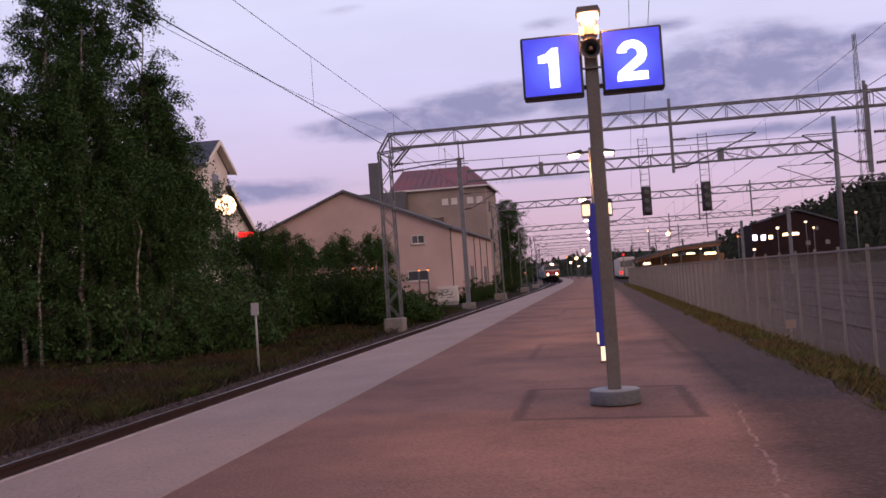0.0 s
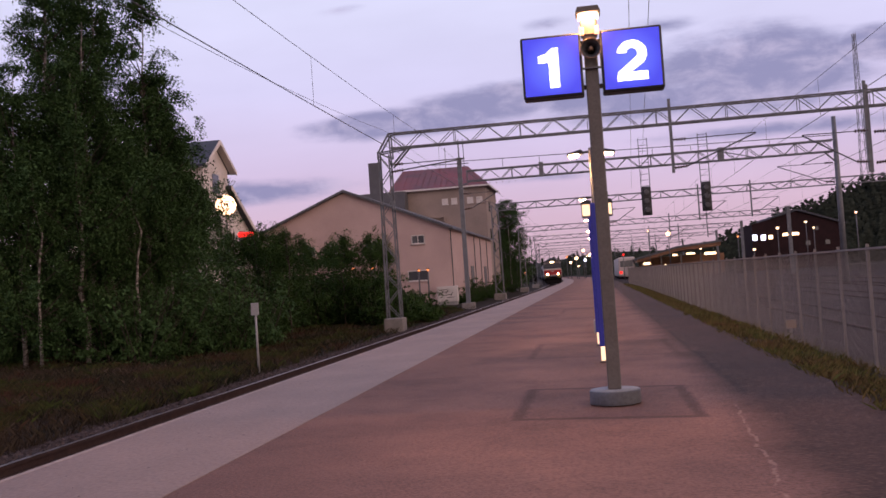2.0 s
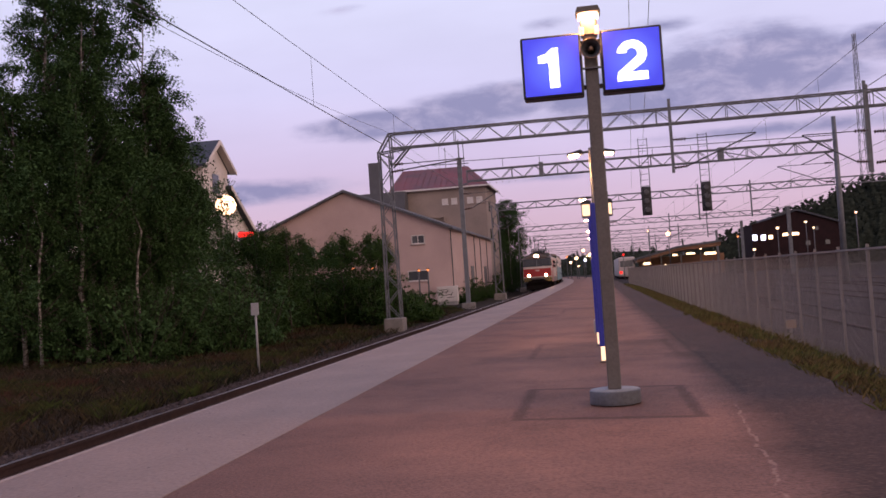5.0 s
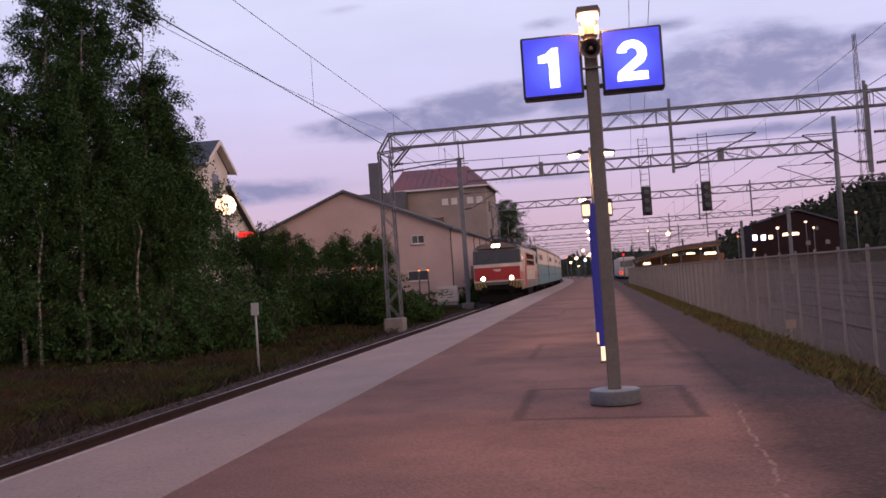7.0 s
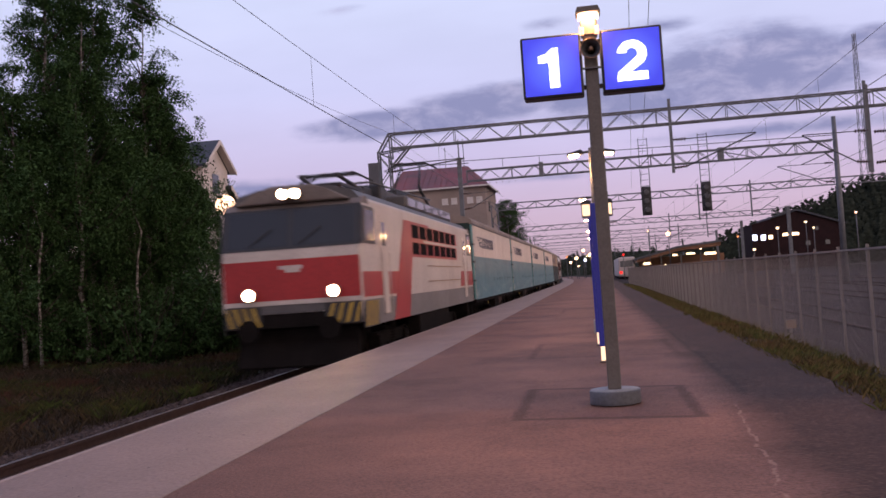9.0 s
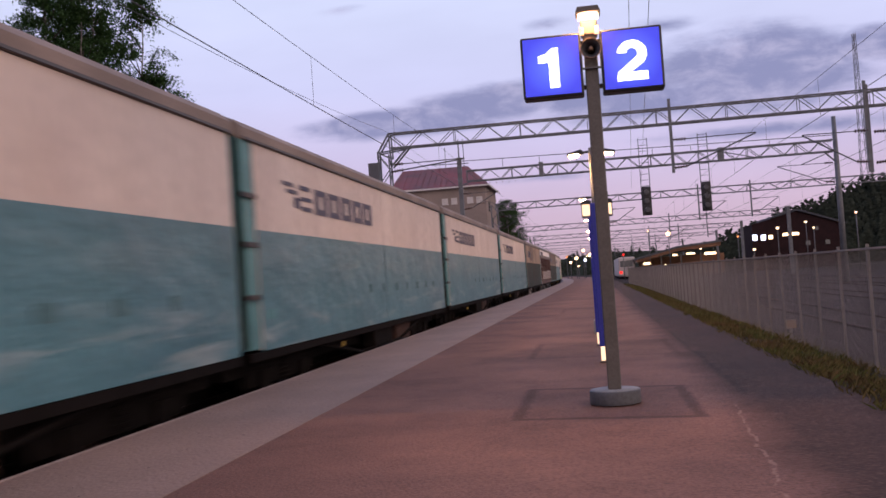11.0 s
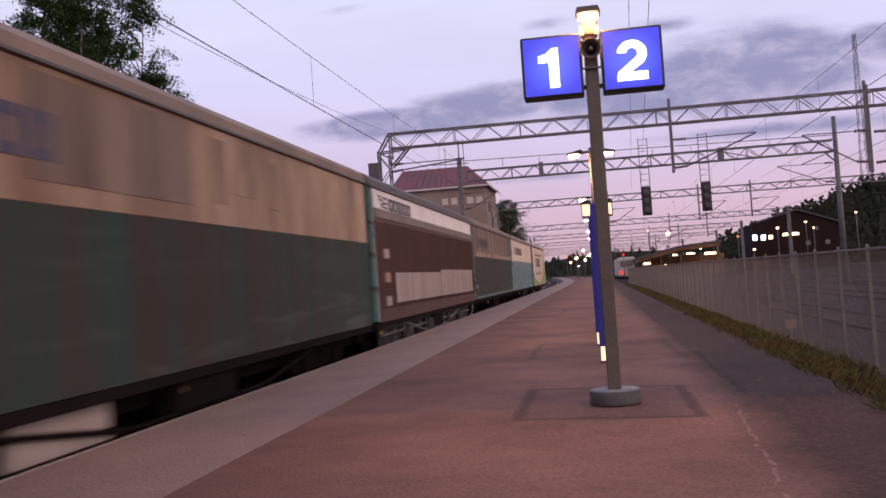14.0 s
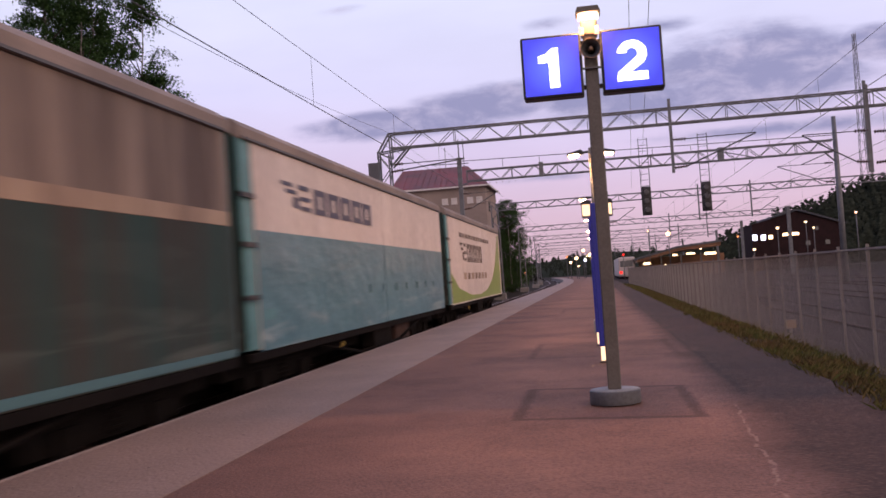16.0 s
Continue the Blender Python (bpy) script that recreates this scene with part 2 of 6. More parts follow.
def tube_lit(m, inner, outer):
    """A back-lit face, brightest over its tubes."""
    n, l = m.node_tree.nodes, m.node_tree.links
    tc, mp, g, r = n.new("ShaderNodeTexCoord"), n.new("ShaderNodeMapping"), n.new("ShaderNodeTexGradient"), n.new("ShaderNodeValToRGB")
    mp.inputs["Location"].default_value = (-0.94, 0.0, -0.94)
    mp.inputs["Scale"].default_value = (1.88, 0.0, 1.88)
    g.gradient_type = "SPHERICAL"
    l.new(tc.outputs["Generated"], mp.inputs[0])
    l.new(mp.outputs[0], g.inputs[0])
    l.new(g.outputs["Fac"], r.inputs[0])
    r.color_ramp.elements[0].color, r.color_ramp.elements[1].color = (*outer, 1), (*inner, 1)
    r.color_ramp.elements[1].position = 0.75
    l.new(r.outputs[0], n["Principled BSDF"].inputs["Emission Color"])


tube_lit(M_SIGNBLUE, (0.16, 0.22, 1.15), (0.055, 0.06, 0.80))
M_SIGNWHITE = glow("lit_white_numeral", (1.0, 0.97, 0.99), 2.2)
M_LAMP = glow("warm_lamp", (1.0, 0.58, 0.36), 5.0)
M_RIM = mat("bronze_rim", (0.26, 0.17, 0.12), 0.35, (0.16, 0.10, 0.075), 6, 40, 0.0, metal=0.6)
M_SIDE = glow("side_light_lens", (1.0, 0.50, 0.27), 1.9)
M_SIGNLAMP = glow("sign_lamp_lens", (1.0, 0.50, 0.27), 12.0)
M_POSTLAMP = glow("post_lamp_lens", (1.0, 0.50, 0.24), 320.0)
# warm brown that carries the canopy lamps' orange light in its colour
M_CANOPYLIT = mat("lamplit_brown", (0.26, 0.13, 0.07), 0.7, (0.17, 0.085, 0.05), 0.8, 12)
M_STRAWBOX = mat("faded_beige_box", (0.30, 0.21, 0.13), 0.7, (0.22, 0.15, 0.10), 4, 40)
M_SCRAP = mat("leaf_scrap", (0.09, 0.065, 0.058), 0.9)
M_LAMP_SOFT = glow("warm_panel", (1.0, 0.66, 0.42), 1.5)
M_HEAD = glow("headlamp_lens", (1.0, 0.58, 0.28), 330.0)
M_RED = glow("red_light", (1.0, 0.02, 0.015), 1.8)
M_AMBER = glow("amber_light", (1.0, 0.28, 0.07), 2.5)
M_WINLIT = glow("lit_window", (1.0, 0.66, 0.38), 4.0)
M_BLUEWIN = glow("cold_sign", (0.75, 0.75, 1.0), 4.0)
M_PLASTER = mat("pink_plaster", (0.48, 0.355, 0.335), 0.9, (0.40, 0.29, 0.275), 0.3, 30, 0.15, amount=0.4)
M_PLASTER2 = mat("tan_plaster", (0.30, 0.24, 0.215), 0.9, (0.22, 0.178, 0.162), 0.3, 30, 0.15, amount=0.4)
M_HOUSE = mat("cream_render", (0.72, 0.65, 0.61), 0.9, (0.58, 0.52, 0.49), 0.8, 30, 0.15)
M_ROOFRED = mat("red_tin_roof", (0.21, 0.055, 0.062), 0.6, (0.10, 0.055, 0.06), 0.35, 12, 0.1, amount=0.5)
M_ROOFGREY = mat("grey_roof", (0.10, 0.10, 0.115), 0.6, (0.07, 0.07, 0.08), 0.8, 20, 0.1)
M_ROOFDARK = mat("slate_roof", (0.045, 0.05, 0.065), 0.6, (0.03, 0.033, 0.045), 1.0, 20, 0.1)
M_TRIM = mat("white_trim", (0.62, 0.58, 0.57), 0.6, (0.5, 0.47, 0.46), 3, 40)
M_GLASS = glass("window_glass", (0.05, 0.055, 0.065))
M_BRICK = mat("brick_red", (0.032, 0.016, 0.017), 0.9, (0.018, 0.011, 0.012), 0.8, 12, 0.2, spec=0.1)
M_BARK = mat("birch_bark", (0.27, 0.245, 0.225), 0.85, (0.06, 0.05, 0.045), 5, 30, 0.3, amount=0.25, stretch=(1, 1, 2.5))
M_BARKDARK = mat("dark_bark", (0.07, 0.055, 0.045), 0.95, (0.04, 0.03, 0.028), 5, 30, 0.4)
M_LEAF = mat("birch_leaves", (0.056, 0.104, 0.036), 0.8, (0.036, 0.072, 0.026), 0.35, 9, 0.0, spec=0.06, island=0.35)
M_BUSH = mat("willow_leaves", (0.046, 0.084, 0.022), 0.8, (0.022, 0.047, 0.014), 0.35, 9, 0.0, spec=0.05, island=0.4)
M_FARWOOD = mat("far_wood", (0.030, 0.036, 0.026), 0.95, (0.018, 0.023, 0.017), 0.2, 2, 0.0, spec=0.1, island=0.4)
M_DRYGRASS = mat("dry_grass", (0.046, 0.033, 0.024), 0.9, (0.014, 0.019, 0.009), 0.3, 6, 0.0, spec=0.1, island=0.6, amount=0.3)
M_HERB = mat("verge_herbs", (0.036, 0.050, 0.014), 0.9, (0.050, 0.024, 0.018), 0.8, 6, 0.0, spec=0.1, island=0.3, amount=0.3)
M_STRAW = mat("straw_stalks", (0.085, 0.065, 0.048), 0.9, (0.05, 0.037, 0.027), 0.8, 6, 0.0, spec=0.1, island=0.5)
M_WEED = mat("green_weeds", (0.082, 0.096, 0.026), 0.9, (0.115, 0.068, 0.034), 0.9, 8, 0.0, spec=0.1, island=0.5, amount=0.35)
M_RED_PAINT = mat("loco_red", (0.34, 0.022, 0.025), 0.45, (0.25, 0.018, 0.02), 0.9, 30, 0.03, amount=0.5, stretch=(1, 1, 0.5))
M_WHITE_PAINT = mat("loco_white", (0.54, 0.485, 0.45), 0.5, (0.40, 0.35, 0.325), 0.8, 30, 0.03, amount=0.5, stretch=(1, 1, 0.4))
M_GREY_PAINT = mat("loco_grey", (0.088, 0.083, 0.085), 0.55, (0.055, 0.052, 0.055), 1.2, 30)
M_YELLOW = mat("warning_yellow", (0.40, 0.27, 0.04), 0.6, (0.25, 0.17, 0.04), 3, 40)
M_GRIME = mat("underframe_grime", (0.013, 0.011, 0.011), 0.95, (0.008, 0.007, 0.007), 3, 30, 0.3, spec=0.04)
M_ROOFDIRT = mat("dusty_roof", (0.29, 0.235, 0.21), 0.85, (0.18, 0.145, 0.13), 0.8, 20, 0.1, amount=0.5)
M_WAGWHITE = mat("wagon_white", (0.66, 0.58, 0.53), 0.55, (0.52, 0.44, 0.40), 0.7, 14, 0.05, amount=0.55, stretch=(1, 1, 0.35), wave=0.5)
M_WAGBLUE = mat("wagon_turquoise", (0.080, 0.200, 0.246), 0.45, (0.052, 0.143, 0.182), 0.8, 14, 0.05, amount=0.45, stretch=(1, 0.7, 1), wave=0.4)
M_ENDBLUE = mat("wagon_end_turquoise", (0.105, 0.270, 0.29), 0.55, (0.06, 0.165, 0.18), 1.5, 20)
M_DIRTGREEN = mat("grimy_green", (0.022, 0.050, 0.047), 0.8, (0.043, 0.035, 0.031), 0.7, 14, 0.1, amount=0.25, stretch=(1, 2.2, 0.16), wave=0.3, spec=0.2)
M_DIRTBROWN = mat("grimy_brown", (0.090, 0.066, 0.058), 0.8, (0.22, 0.17, 0.145), 0.6, 12, 0.1, amount=0.3, stretch=(1, 2.0, 0.2), wave=0.3)
M_CREAMDIRT = mat("grimy_cream", (0.46, 0.345, 0.255), 0.75, (0.17, 0.115, 0.088), 0.6, 12, 0.05, amount=0.38, stretch=(1, 1.2, 0.3), wave=0.4)
M_MAROON = mat("maroon_steel", (0.080, 0.034, 0.032), 0.65, (0.052, 0.026, 0.025), 1.0, 20, 0.05, amount=0.4, stretch=(1, 1.6, 0.25))
M_PALEPANEL = mat("repainted_panel", (0.40, 0.36, 0.365), 0.7, (0.29, 0.26, 0.26), 1.2, 20, 0.05, amount=0.4, stretch=(1, 1.5, 0.3))
M_LETTER = mat("navy_marking", (0.035, 0.035, 0.075), 0.5, (0.05, 0.05, 0.09), 5, 40)
M_LIME = mat("lime_panel", (0.22, 0.30, 0.06), 0.5, (0.18, 0.25, 0.05), 1.0, 20)
M_FENCE = mat("fence_steel", (0.235, 0.205, 0.195), 0.7, (0.16, 0.14, 0.135), 2, 30, 0.1, metal=0.2)
M_MESH = mat("fence_mesh_zinc", (0.33, 0.295, 0.29), 0.7, (0.24, 0.215, 0.21), 0.5, 30, 0.0, metal=0.1)
M_SCREEN = glass("dark_windscreen", (0.012, 0.013, 0.016), 0.12)
M_SCREEN.node_tree.nodes["Principled BSDF"].inputs["Specular IOR Level"].default_value = 0.45
M_STENCIL = mat("faded_stencil", (0.06, 0.145, 0.165), 0.6, (0.05, 0.12, 0.14), 3, 30)
M_ROD = mat("grey_blue_rods", (0.13, 0.135, 0.16), 0.6, (0.06, 0.062, 0.075), 2.0, 25, 0.1)
M_ENDTEAL = mat("sooty_teal", (0.040, 0.125, 0.135), 0.6, (0.022, 0.065, 0.072), 1.2, 18)
M_FADEDSTAIN = mat("faded_grime", (0.16, 0.11, 0.085), 0.8, (0.40, 0.30, 0.225), 1.4, 14, 0.05, amount=0.5, stretch=(1, 1.2, 0.3))
M_CABROOF = mat("dusty_cab_roof", (0.19, 0.155, 0.14), 0.7, (0.12, 0.10, 0.092), 1.5, 20, 0.05)
M_SKIRT = mat("loco_skirt_grey", (0.175, 0.165, 0.165), 0.55, (0.12, 0.112, 0.112), 1.0, 25, 0.03, stretch=(1, 1, 0.5))
M_TOPWHITE = mat("bluish_white_panel", (0.80, 0.81, 0.86), 0.5, (0.66, 0.66, 0.70), 0.7, 14, 0.05, amount=0.4, stretch=(1, 1, 0.4))
M_UNDER = mat("blue_grey_underframe", (0.030, 0.032, 0.040), 0.85, (0.014, 0.014, 0.017), 1.5, 20, 0.2, amount=0.4)
M_GRAFFITI_BOX = mat("whitewashed_box", (0.58, 0.54, 0.52), 0.8, (0.44, 0.41, 0.40), 2, 30)


def dust_streaks(m, dust, z_low, z_high):
    """Pale wind-blown dust and scuffs on a wagon side, thickest along its lower hem."""
    n, l = m.node_tree.nodes, m.node_tree.links
    bs = n["Principled BSDF"]
    tc, mp, sep = n.new("ShaderNodeTexCoord"), n.new("ShaderNodeMapping"), n.new("ShaderNodeSeparateXYZ")
    mp.inputs["Scale"].default_value = (1.0, 0.28, 2.2)
    mp.inputs["Rotation"].default_value = (radians(12), 0, 0)
    l.new(tc.outputs["Object"], mp.inputs[0])
    l.new(tc.outputs["Object"], sep.inputs[0])
    a = n.new("ShaderNodeTexNoise")
    a.inputs["Scale"].default_value, a.inputs["Detail"].default_value, a.inputs["Distortion"].default_value = 1.6, 7.0, 0.8
    l.new(mp.outputs[0], a.inputs["Vector"])
    low, cut, mul = n.new("ShaderNodeMapRange"), n.new("ShaderNodeMapRange"), n.new("ShaderNodeMath")
    low.inputs["From Min"].default_value, low.inputs["From Max"].default_value = z_high, z_low
    low.inputs["To Min"].default_value, low.inputs["To Max"].default_value = 0.12, 0.75
    l.new(sep.outputs["Z"], low.inputs[0])
    cut.interpolation_type = "SMOOTHSTEP"
    cut.inputs["From Min"].default_value, cut.inputs["From Max"].default_value = 0.50, 0.72
    l.new(a.outputs["Fac"], cut.inputs[0])
    mul.operation = "MULTIPLY"
    l.new(low.outputs[0], mul.inputs[0])
    l.new(cut.outputs[0], mul.inputs[1])
    q = n.new("ShaderNodeMix")
    q.data_type = "RGBA"
    q.inputs[7].default_value = (*dust, 1)
    l.new(mul.outputs[0], q.inputs[0])
    l.new(bs.inputs["Base Color"].links[0].from_socket, q.inputs[6])
    l.new(q.outputs[2], bs.inputs["Base Color"])


dust_streaks(M_WAGBLUE, (0.30, 0.36, 0.37), 1.0, 1.9)
dust_streaks(M_DIRTGREEN, (0.09, 0.105, 0.095), 1.0, 1.9)

# ---------- mesh helpers ----------


def box(bm, x0, x1, y0, y1, z0, z1):
    v = [bm.verts.new(c) for c in ((x0, y0, z0), (x1, y0, z0), (x1, y1, z0), (x0, y1, z0), (x0, y0, z1), (x1, y0, z1), (x1, y1, z1), (x0, y1, z1))]
    for f in ((3, 2, 1, 0), (4, 5, 6, 7), (0, 1, 5, 4), (1, 2, 6, 5), (2, 3, 7, 6), (3, 0, 4, 7)):
        bm.faces.new([v[i] for i in f])


def rod(bm, a, b, r, n=8, r2=None, cap=True):
    a, b = Vector(a), Vector(b)
    d = b - a
    q = d.to_track_quat("Z", "Y") if d.length > 1e-6 else Vector((0, 0, 1)).to_track_quat("Z", "Y")
    r2 = r if r2 is None else r2
    rings = []
    for c, rad in ((a, r), (b, r2)):
        rings.append([bm.verts.new(c + q @ Vector((rad * math.cos(2 * math.pi * (i + 0.5) / n), rad * math.sin(2 * math.pi * (i + 0.5) / n), 0))) for i in range(n)])
    for i in range(n):
        j = (i + 1) % n
        f = bm.faces.new((rings[0][i], rings[0][j], rings[1][j], rings[1][i]))
        f.smooth = n > 5
    if cap:
        bm.faces.new(rings[0][::-1])
        bm.faces.new(rings[1])


def prism(bm, pts, axis, lo, hi):
    """Extrude a polygon. axis 0: pts are (y, z); 1: (x, z); 2: (x, y)."""
    def at(p, h):
        return {0: (h, p[0], p[1]), 1: (p[0], h, p[1]), 2: (p[0], p[1], h)}[axis]
    lo_v, hi_v = [bm.verts.new(at(p, lo)) for p in pts], [bm.verts.new(at(p, hi)) for p in pts]
    bm.faces.new(lo_v[::-1])
    bm.faces.new(hi_v)
    for i in range(len(pts)):
        j = (i + 1) % len(pts)
        bm.faces.new((lo_v[i], lo_v[j], hi_v[j], hi_v[i]))


def lathe(bm, prof, n=24, c=(0, 0), caps=True):
    rings = [[bm.verts.new((c[0] + r * math.cos(2 * math.pi * i / n), c[1] + r * math.sin(2 * math.pi * i / n), z)) for i in range(n)] for r, z in prof]
    for k in range(len(rings) - 1):
        for i in range(n):
            j = (i + 1) % n
            bm.faces.new((rings[k][i], rings[k][j], rings[k + 1][j], rings[k + 1][i])).smooth = True
    if caps:
        bm.faces.new(rings[0][::-1])
        bm.faces.new(rings[-1])


def bev(bm, w, seg=2):
    bmesh.ops.bevel(bm, geom=list(bm.edges), offset=w, segments=seg, affect="EDGES", profile=0.5)


def tube(bm, pts, radii, n=8):
    """One continuous tapered stem through the points."""
    rings = [[bm.verts.new((p[0] + r * math.cos(2 * math.pi * i / n), p[1] + r * math.sin(2 * math.pi * i / n), p[2])) for i in range(n)] for p, r in zip(pts, radii)]
    for a, c2 in zip(rings, rings[1:]):
        for i in range(n):
            bm.faces.new((a[i], a[(i + 1) % n], c2[(i + 1) % n], c2[i])).smooth = True
    bm.faces.new(rings[0][::-1])
    bm.faces.new(rings[-1])


def mesh_of(name, bm, material):
    bmesh.ops.recalc_face_normals(bm, faces=bm.faces)
    me = bpy.data.meshes.new(name)
    bm.to_mesh(me)
    bm.free()
    me.materials.append(material)
    return me


def part(name, bm, material, parent=None, label=""):
    ob = new(name, mesh_of(name, bm, material) if isinstance(bm, bmesh.types.BMesh) else bm)
    ob.parent = parent
    if label:
        tagged(ob, label)
    return ob


def thing(name, label, category, group="", m=None):
    ob = new(name)
    ob.empty_display_size = 0.2
    if m is not None:
        ob.matrix_basis = m
    return tagged(ob, label, category, group)


def NB():
    return bmesh.new()


def boxes(*dims):
    bm = NB()
    for d in dims:
        box(bm, *d)
    return bm


def structure(name, bm, material, label, category):
    return tagged(part(name, bm, material), label, category, kind="structure")


def soup(name, verts, faces, material):
    me = bpy.data.meshes.new(name)
    me.from_pydata(verts, [], faces)
    me.materials.append(material)
    me.update()
    return me


# the line of the track: straight, then a gentle bend, then straight again
BEND0, BEND1, BEND_R = 100.0, 230.0, 2000.0
EDGE_X, TRACK_X, RAIL_Z = -4.575, -6.375, -0.55


def sway(y):
    if y <= BEND0:
        return 0.0
    if y <= BEND1:
        return -(y - BEND0) ** 2 / (2 * BEND_R)
    return -(BEND1 - BEND0) ** 2 / (2 * BEND_R) - (y - BEND1) * (BEND1 - BEND0) / BEND_R


def heading(y):
    return math.atan(max(0.0, min(y, BEND1) - BEND0) / BEND_R)


def strip(bm, x0, x1, z0, z1, ys, thick=0.0):
    """A band along the track's line from x0 to x1; with a body of that thickness."""
    rows = []
    for y in ys:
        s = sway(y)
        row = [bm.verts.new((x0 + s, y, z0)), bm.verts.new((x1 + s, y, z1))]
        if thick:
            row += [bm.verts.new((x1 + s, y, z1 - thick)), bm.verts.new((x0 + s, y, z0 - thick))]
        rows.append(row)
    for a, b in zip(rows, rows[1:]):
        k = len(a)
        for i in range(k if thick else 1):
            j = (i + 1) % k
            bm.faces.new((a[i], a[j], b[j], b[i]))
    if thick:
        bm.faces.new(rows[0])
        bm.faces.new(rows[-1][::-1])


LONG = [-25, -10, 0, 20, 40, 60] + list(range(70, 250, 10)) + [270, 320]

# ---------- ground, platform, tracks ----------
bm = NB()
gx = [-2500, -300, -80, -40, -25, -16, -12, -9.5, -8.6, -4, 3.4, 4.6, 30, 60, 300, 2500]
gy = [-2500, -100, -20, 0, 15, 30, 50, 80, 130, 200, 400, 900, 2500]
gz = {-25: -0.45, -16: -0.62, -12: -0.72, -9.5: -0.78, -8.6: -0.82, -4: -0.95, 3.4: -0.60, 4.6: -0.85, -40: -0.4, -80: -0.3, -300: -0.3, 30: -0.85, 60: -0.8, 300: -0.8}
grid = [[bm.verts.new((x + (sway(min(y, 400)) if abs(x) < 100 else 0), y, gz.get(x, -0.5))) for x in gx] for y in gy]
for j in range(len(gy) - 1):
    for i in range(len(gx) - 1):
        bm.faces.new((grid[j][i], grid[j][i + 1], grid[j + 1][i + 1], grid[j + 1][i]))
structure("ground", bm, M_GROUND, "dark soil and dry verge beside the railway", "ground")

bm = NB()
strip(bm, -2.90, 2.34, 0, -0.022, LONG, 0.9)
platform = structure("platform", bm, M_ASPHALT, "worn reddish-grey asphalt station platform", "platform")
bm = NB()
strip(bm, EDGE_X + 0.062, -2.902, 0.004, 0.004, LONG, 0.9)
part("edge_slab", bm, M_SLAB, platform, "pale concrete platform edge strip")
bm = NB()
strip(bm, EDGE_X, EDGE_X + 0.060, 0.006, 0.006, LONG, 0.16)
part("edge_line", bm, M_WHITE_LINE, platform, "light kerb line along the platform edge")
bm = NB()
strip(bm, EDGE_X + 0.03, EDGE_X + 0.058, -0.16, -0.16, LONG, 0.75)
part("platform_wall", bm, M_DARK_CONC, platform, "dark concrete platform face")


def track(name, x, y0, y1, label, ties=True, bed=(-1.75, 1.75)):
    t = thing(name, label, "railway track", "tracks")
    ys = [y for y in LONG if y0 < y < y1]
    ys = [y0] + ys + [y1]
    bm = NB()
    strip(bm, x + bed[0], x + bed[1], RAIL_Z - 0.19, RAIL_Z - 0.19, ys, 0.3)
    part("ballast_bed", bm, M_BALLAST if ties else M_OILYBED, t)
    for sgn in (-1, 1):
        xr = x + sgn * 0.762
        bm = NB()
        strip(bm, xr - 0.036, xr + 0.036, RAIL_Z - 0.004, RAIL_Z - 0.004, ys, 0.04)
        strip(bm, xr - 0.01, xr + 0.01, RAIL_Z - 0.045, RAIL_Z - 0.045, ys, 0.09)
        strip(bm, xr - 0.07, xr + 0.07, RAIL_Z - 0.137, RAIL_Z - 0.137, ys, 0.02)
        r = part("rail", bm, M_RAIL, t, "rusty steel rail")
        if not ties:
            continue
        bm = NB()
        strip(bm, xr - 0.03, xr + 0.03, RAIL_Z + 0.0, RAIL_Z + 0.0, ys, 0.003)
        part("rail_head", bm, M_RAIL_TOP, r, "shiny worn running surface")
    if ties:
        tie = None
        for k in range(int((min(y1, 130) - y0) / 0.61)):
            y = y0 + 0.3 + k * 0.61
            if tie is None:
                bm = boxes((-1.3, 1.3, -0.125, 0.125, -0.09, 0.0))
                me = mesh_of("sleeper", bm, M_DARK_CONC)
                tie = me
            ob = part("sleeper", me, None, t)
            ob.location = (x + sway(y), y, RAIL_Z - 0.152)
    return t


track("railway_track", TRACK_X, 2.0, 320.0, "main track with rusty rails on dark ballast", bed=(-1.95, 1.7))
for xx in (7.3, 11.9, 16.4, 21.0):
    track("railway_track", xx, 2.0, 320.0, "yard track with worn rails behind the fence", ties=False, bed=(-2.2, 2.2))

# loose stones along the far side of the main track
rnd = random.Random(4)
V, F = [], []
for k in range(20000):
    y = 7 + 60 * rnd.random() ** 1.6
    x = TRACK_X - (0.84 + 1.75 * rnd.random() ** 1.3)
    r = 0.015 + 0.035 * rnd.random() ** 2
    z = RAIL_Z - 0.19 - min(0.075, max(0, TRACK_X - 1.93 - x) * 1.5)
    b = len(V)
    a0 = rnd.random() * 6.28
    for i in range(4):
        a = a0 + i * 1.571
        V.append((x + r * math.cos(a), y + r * math.sin(a), z + r * rnd.uniform(-0.2, 0.3)))
    V.append((x + r * rnd.uniform(-0.3, 0.3), y, z + r * rnd.uniform(0.7, 1.1)))
    F += [(b + i, b + (i + 1) % 4, b + 4) for i in range(4)]
tagged(new("ballast_stones", soup("ballast_stones", V, F, M_BALLAST)), "loose grey crushed stone beside the rail", "ballast", kind="stuff")

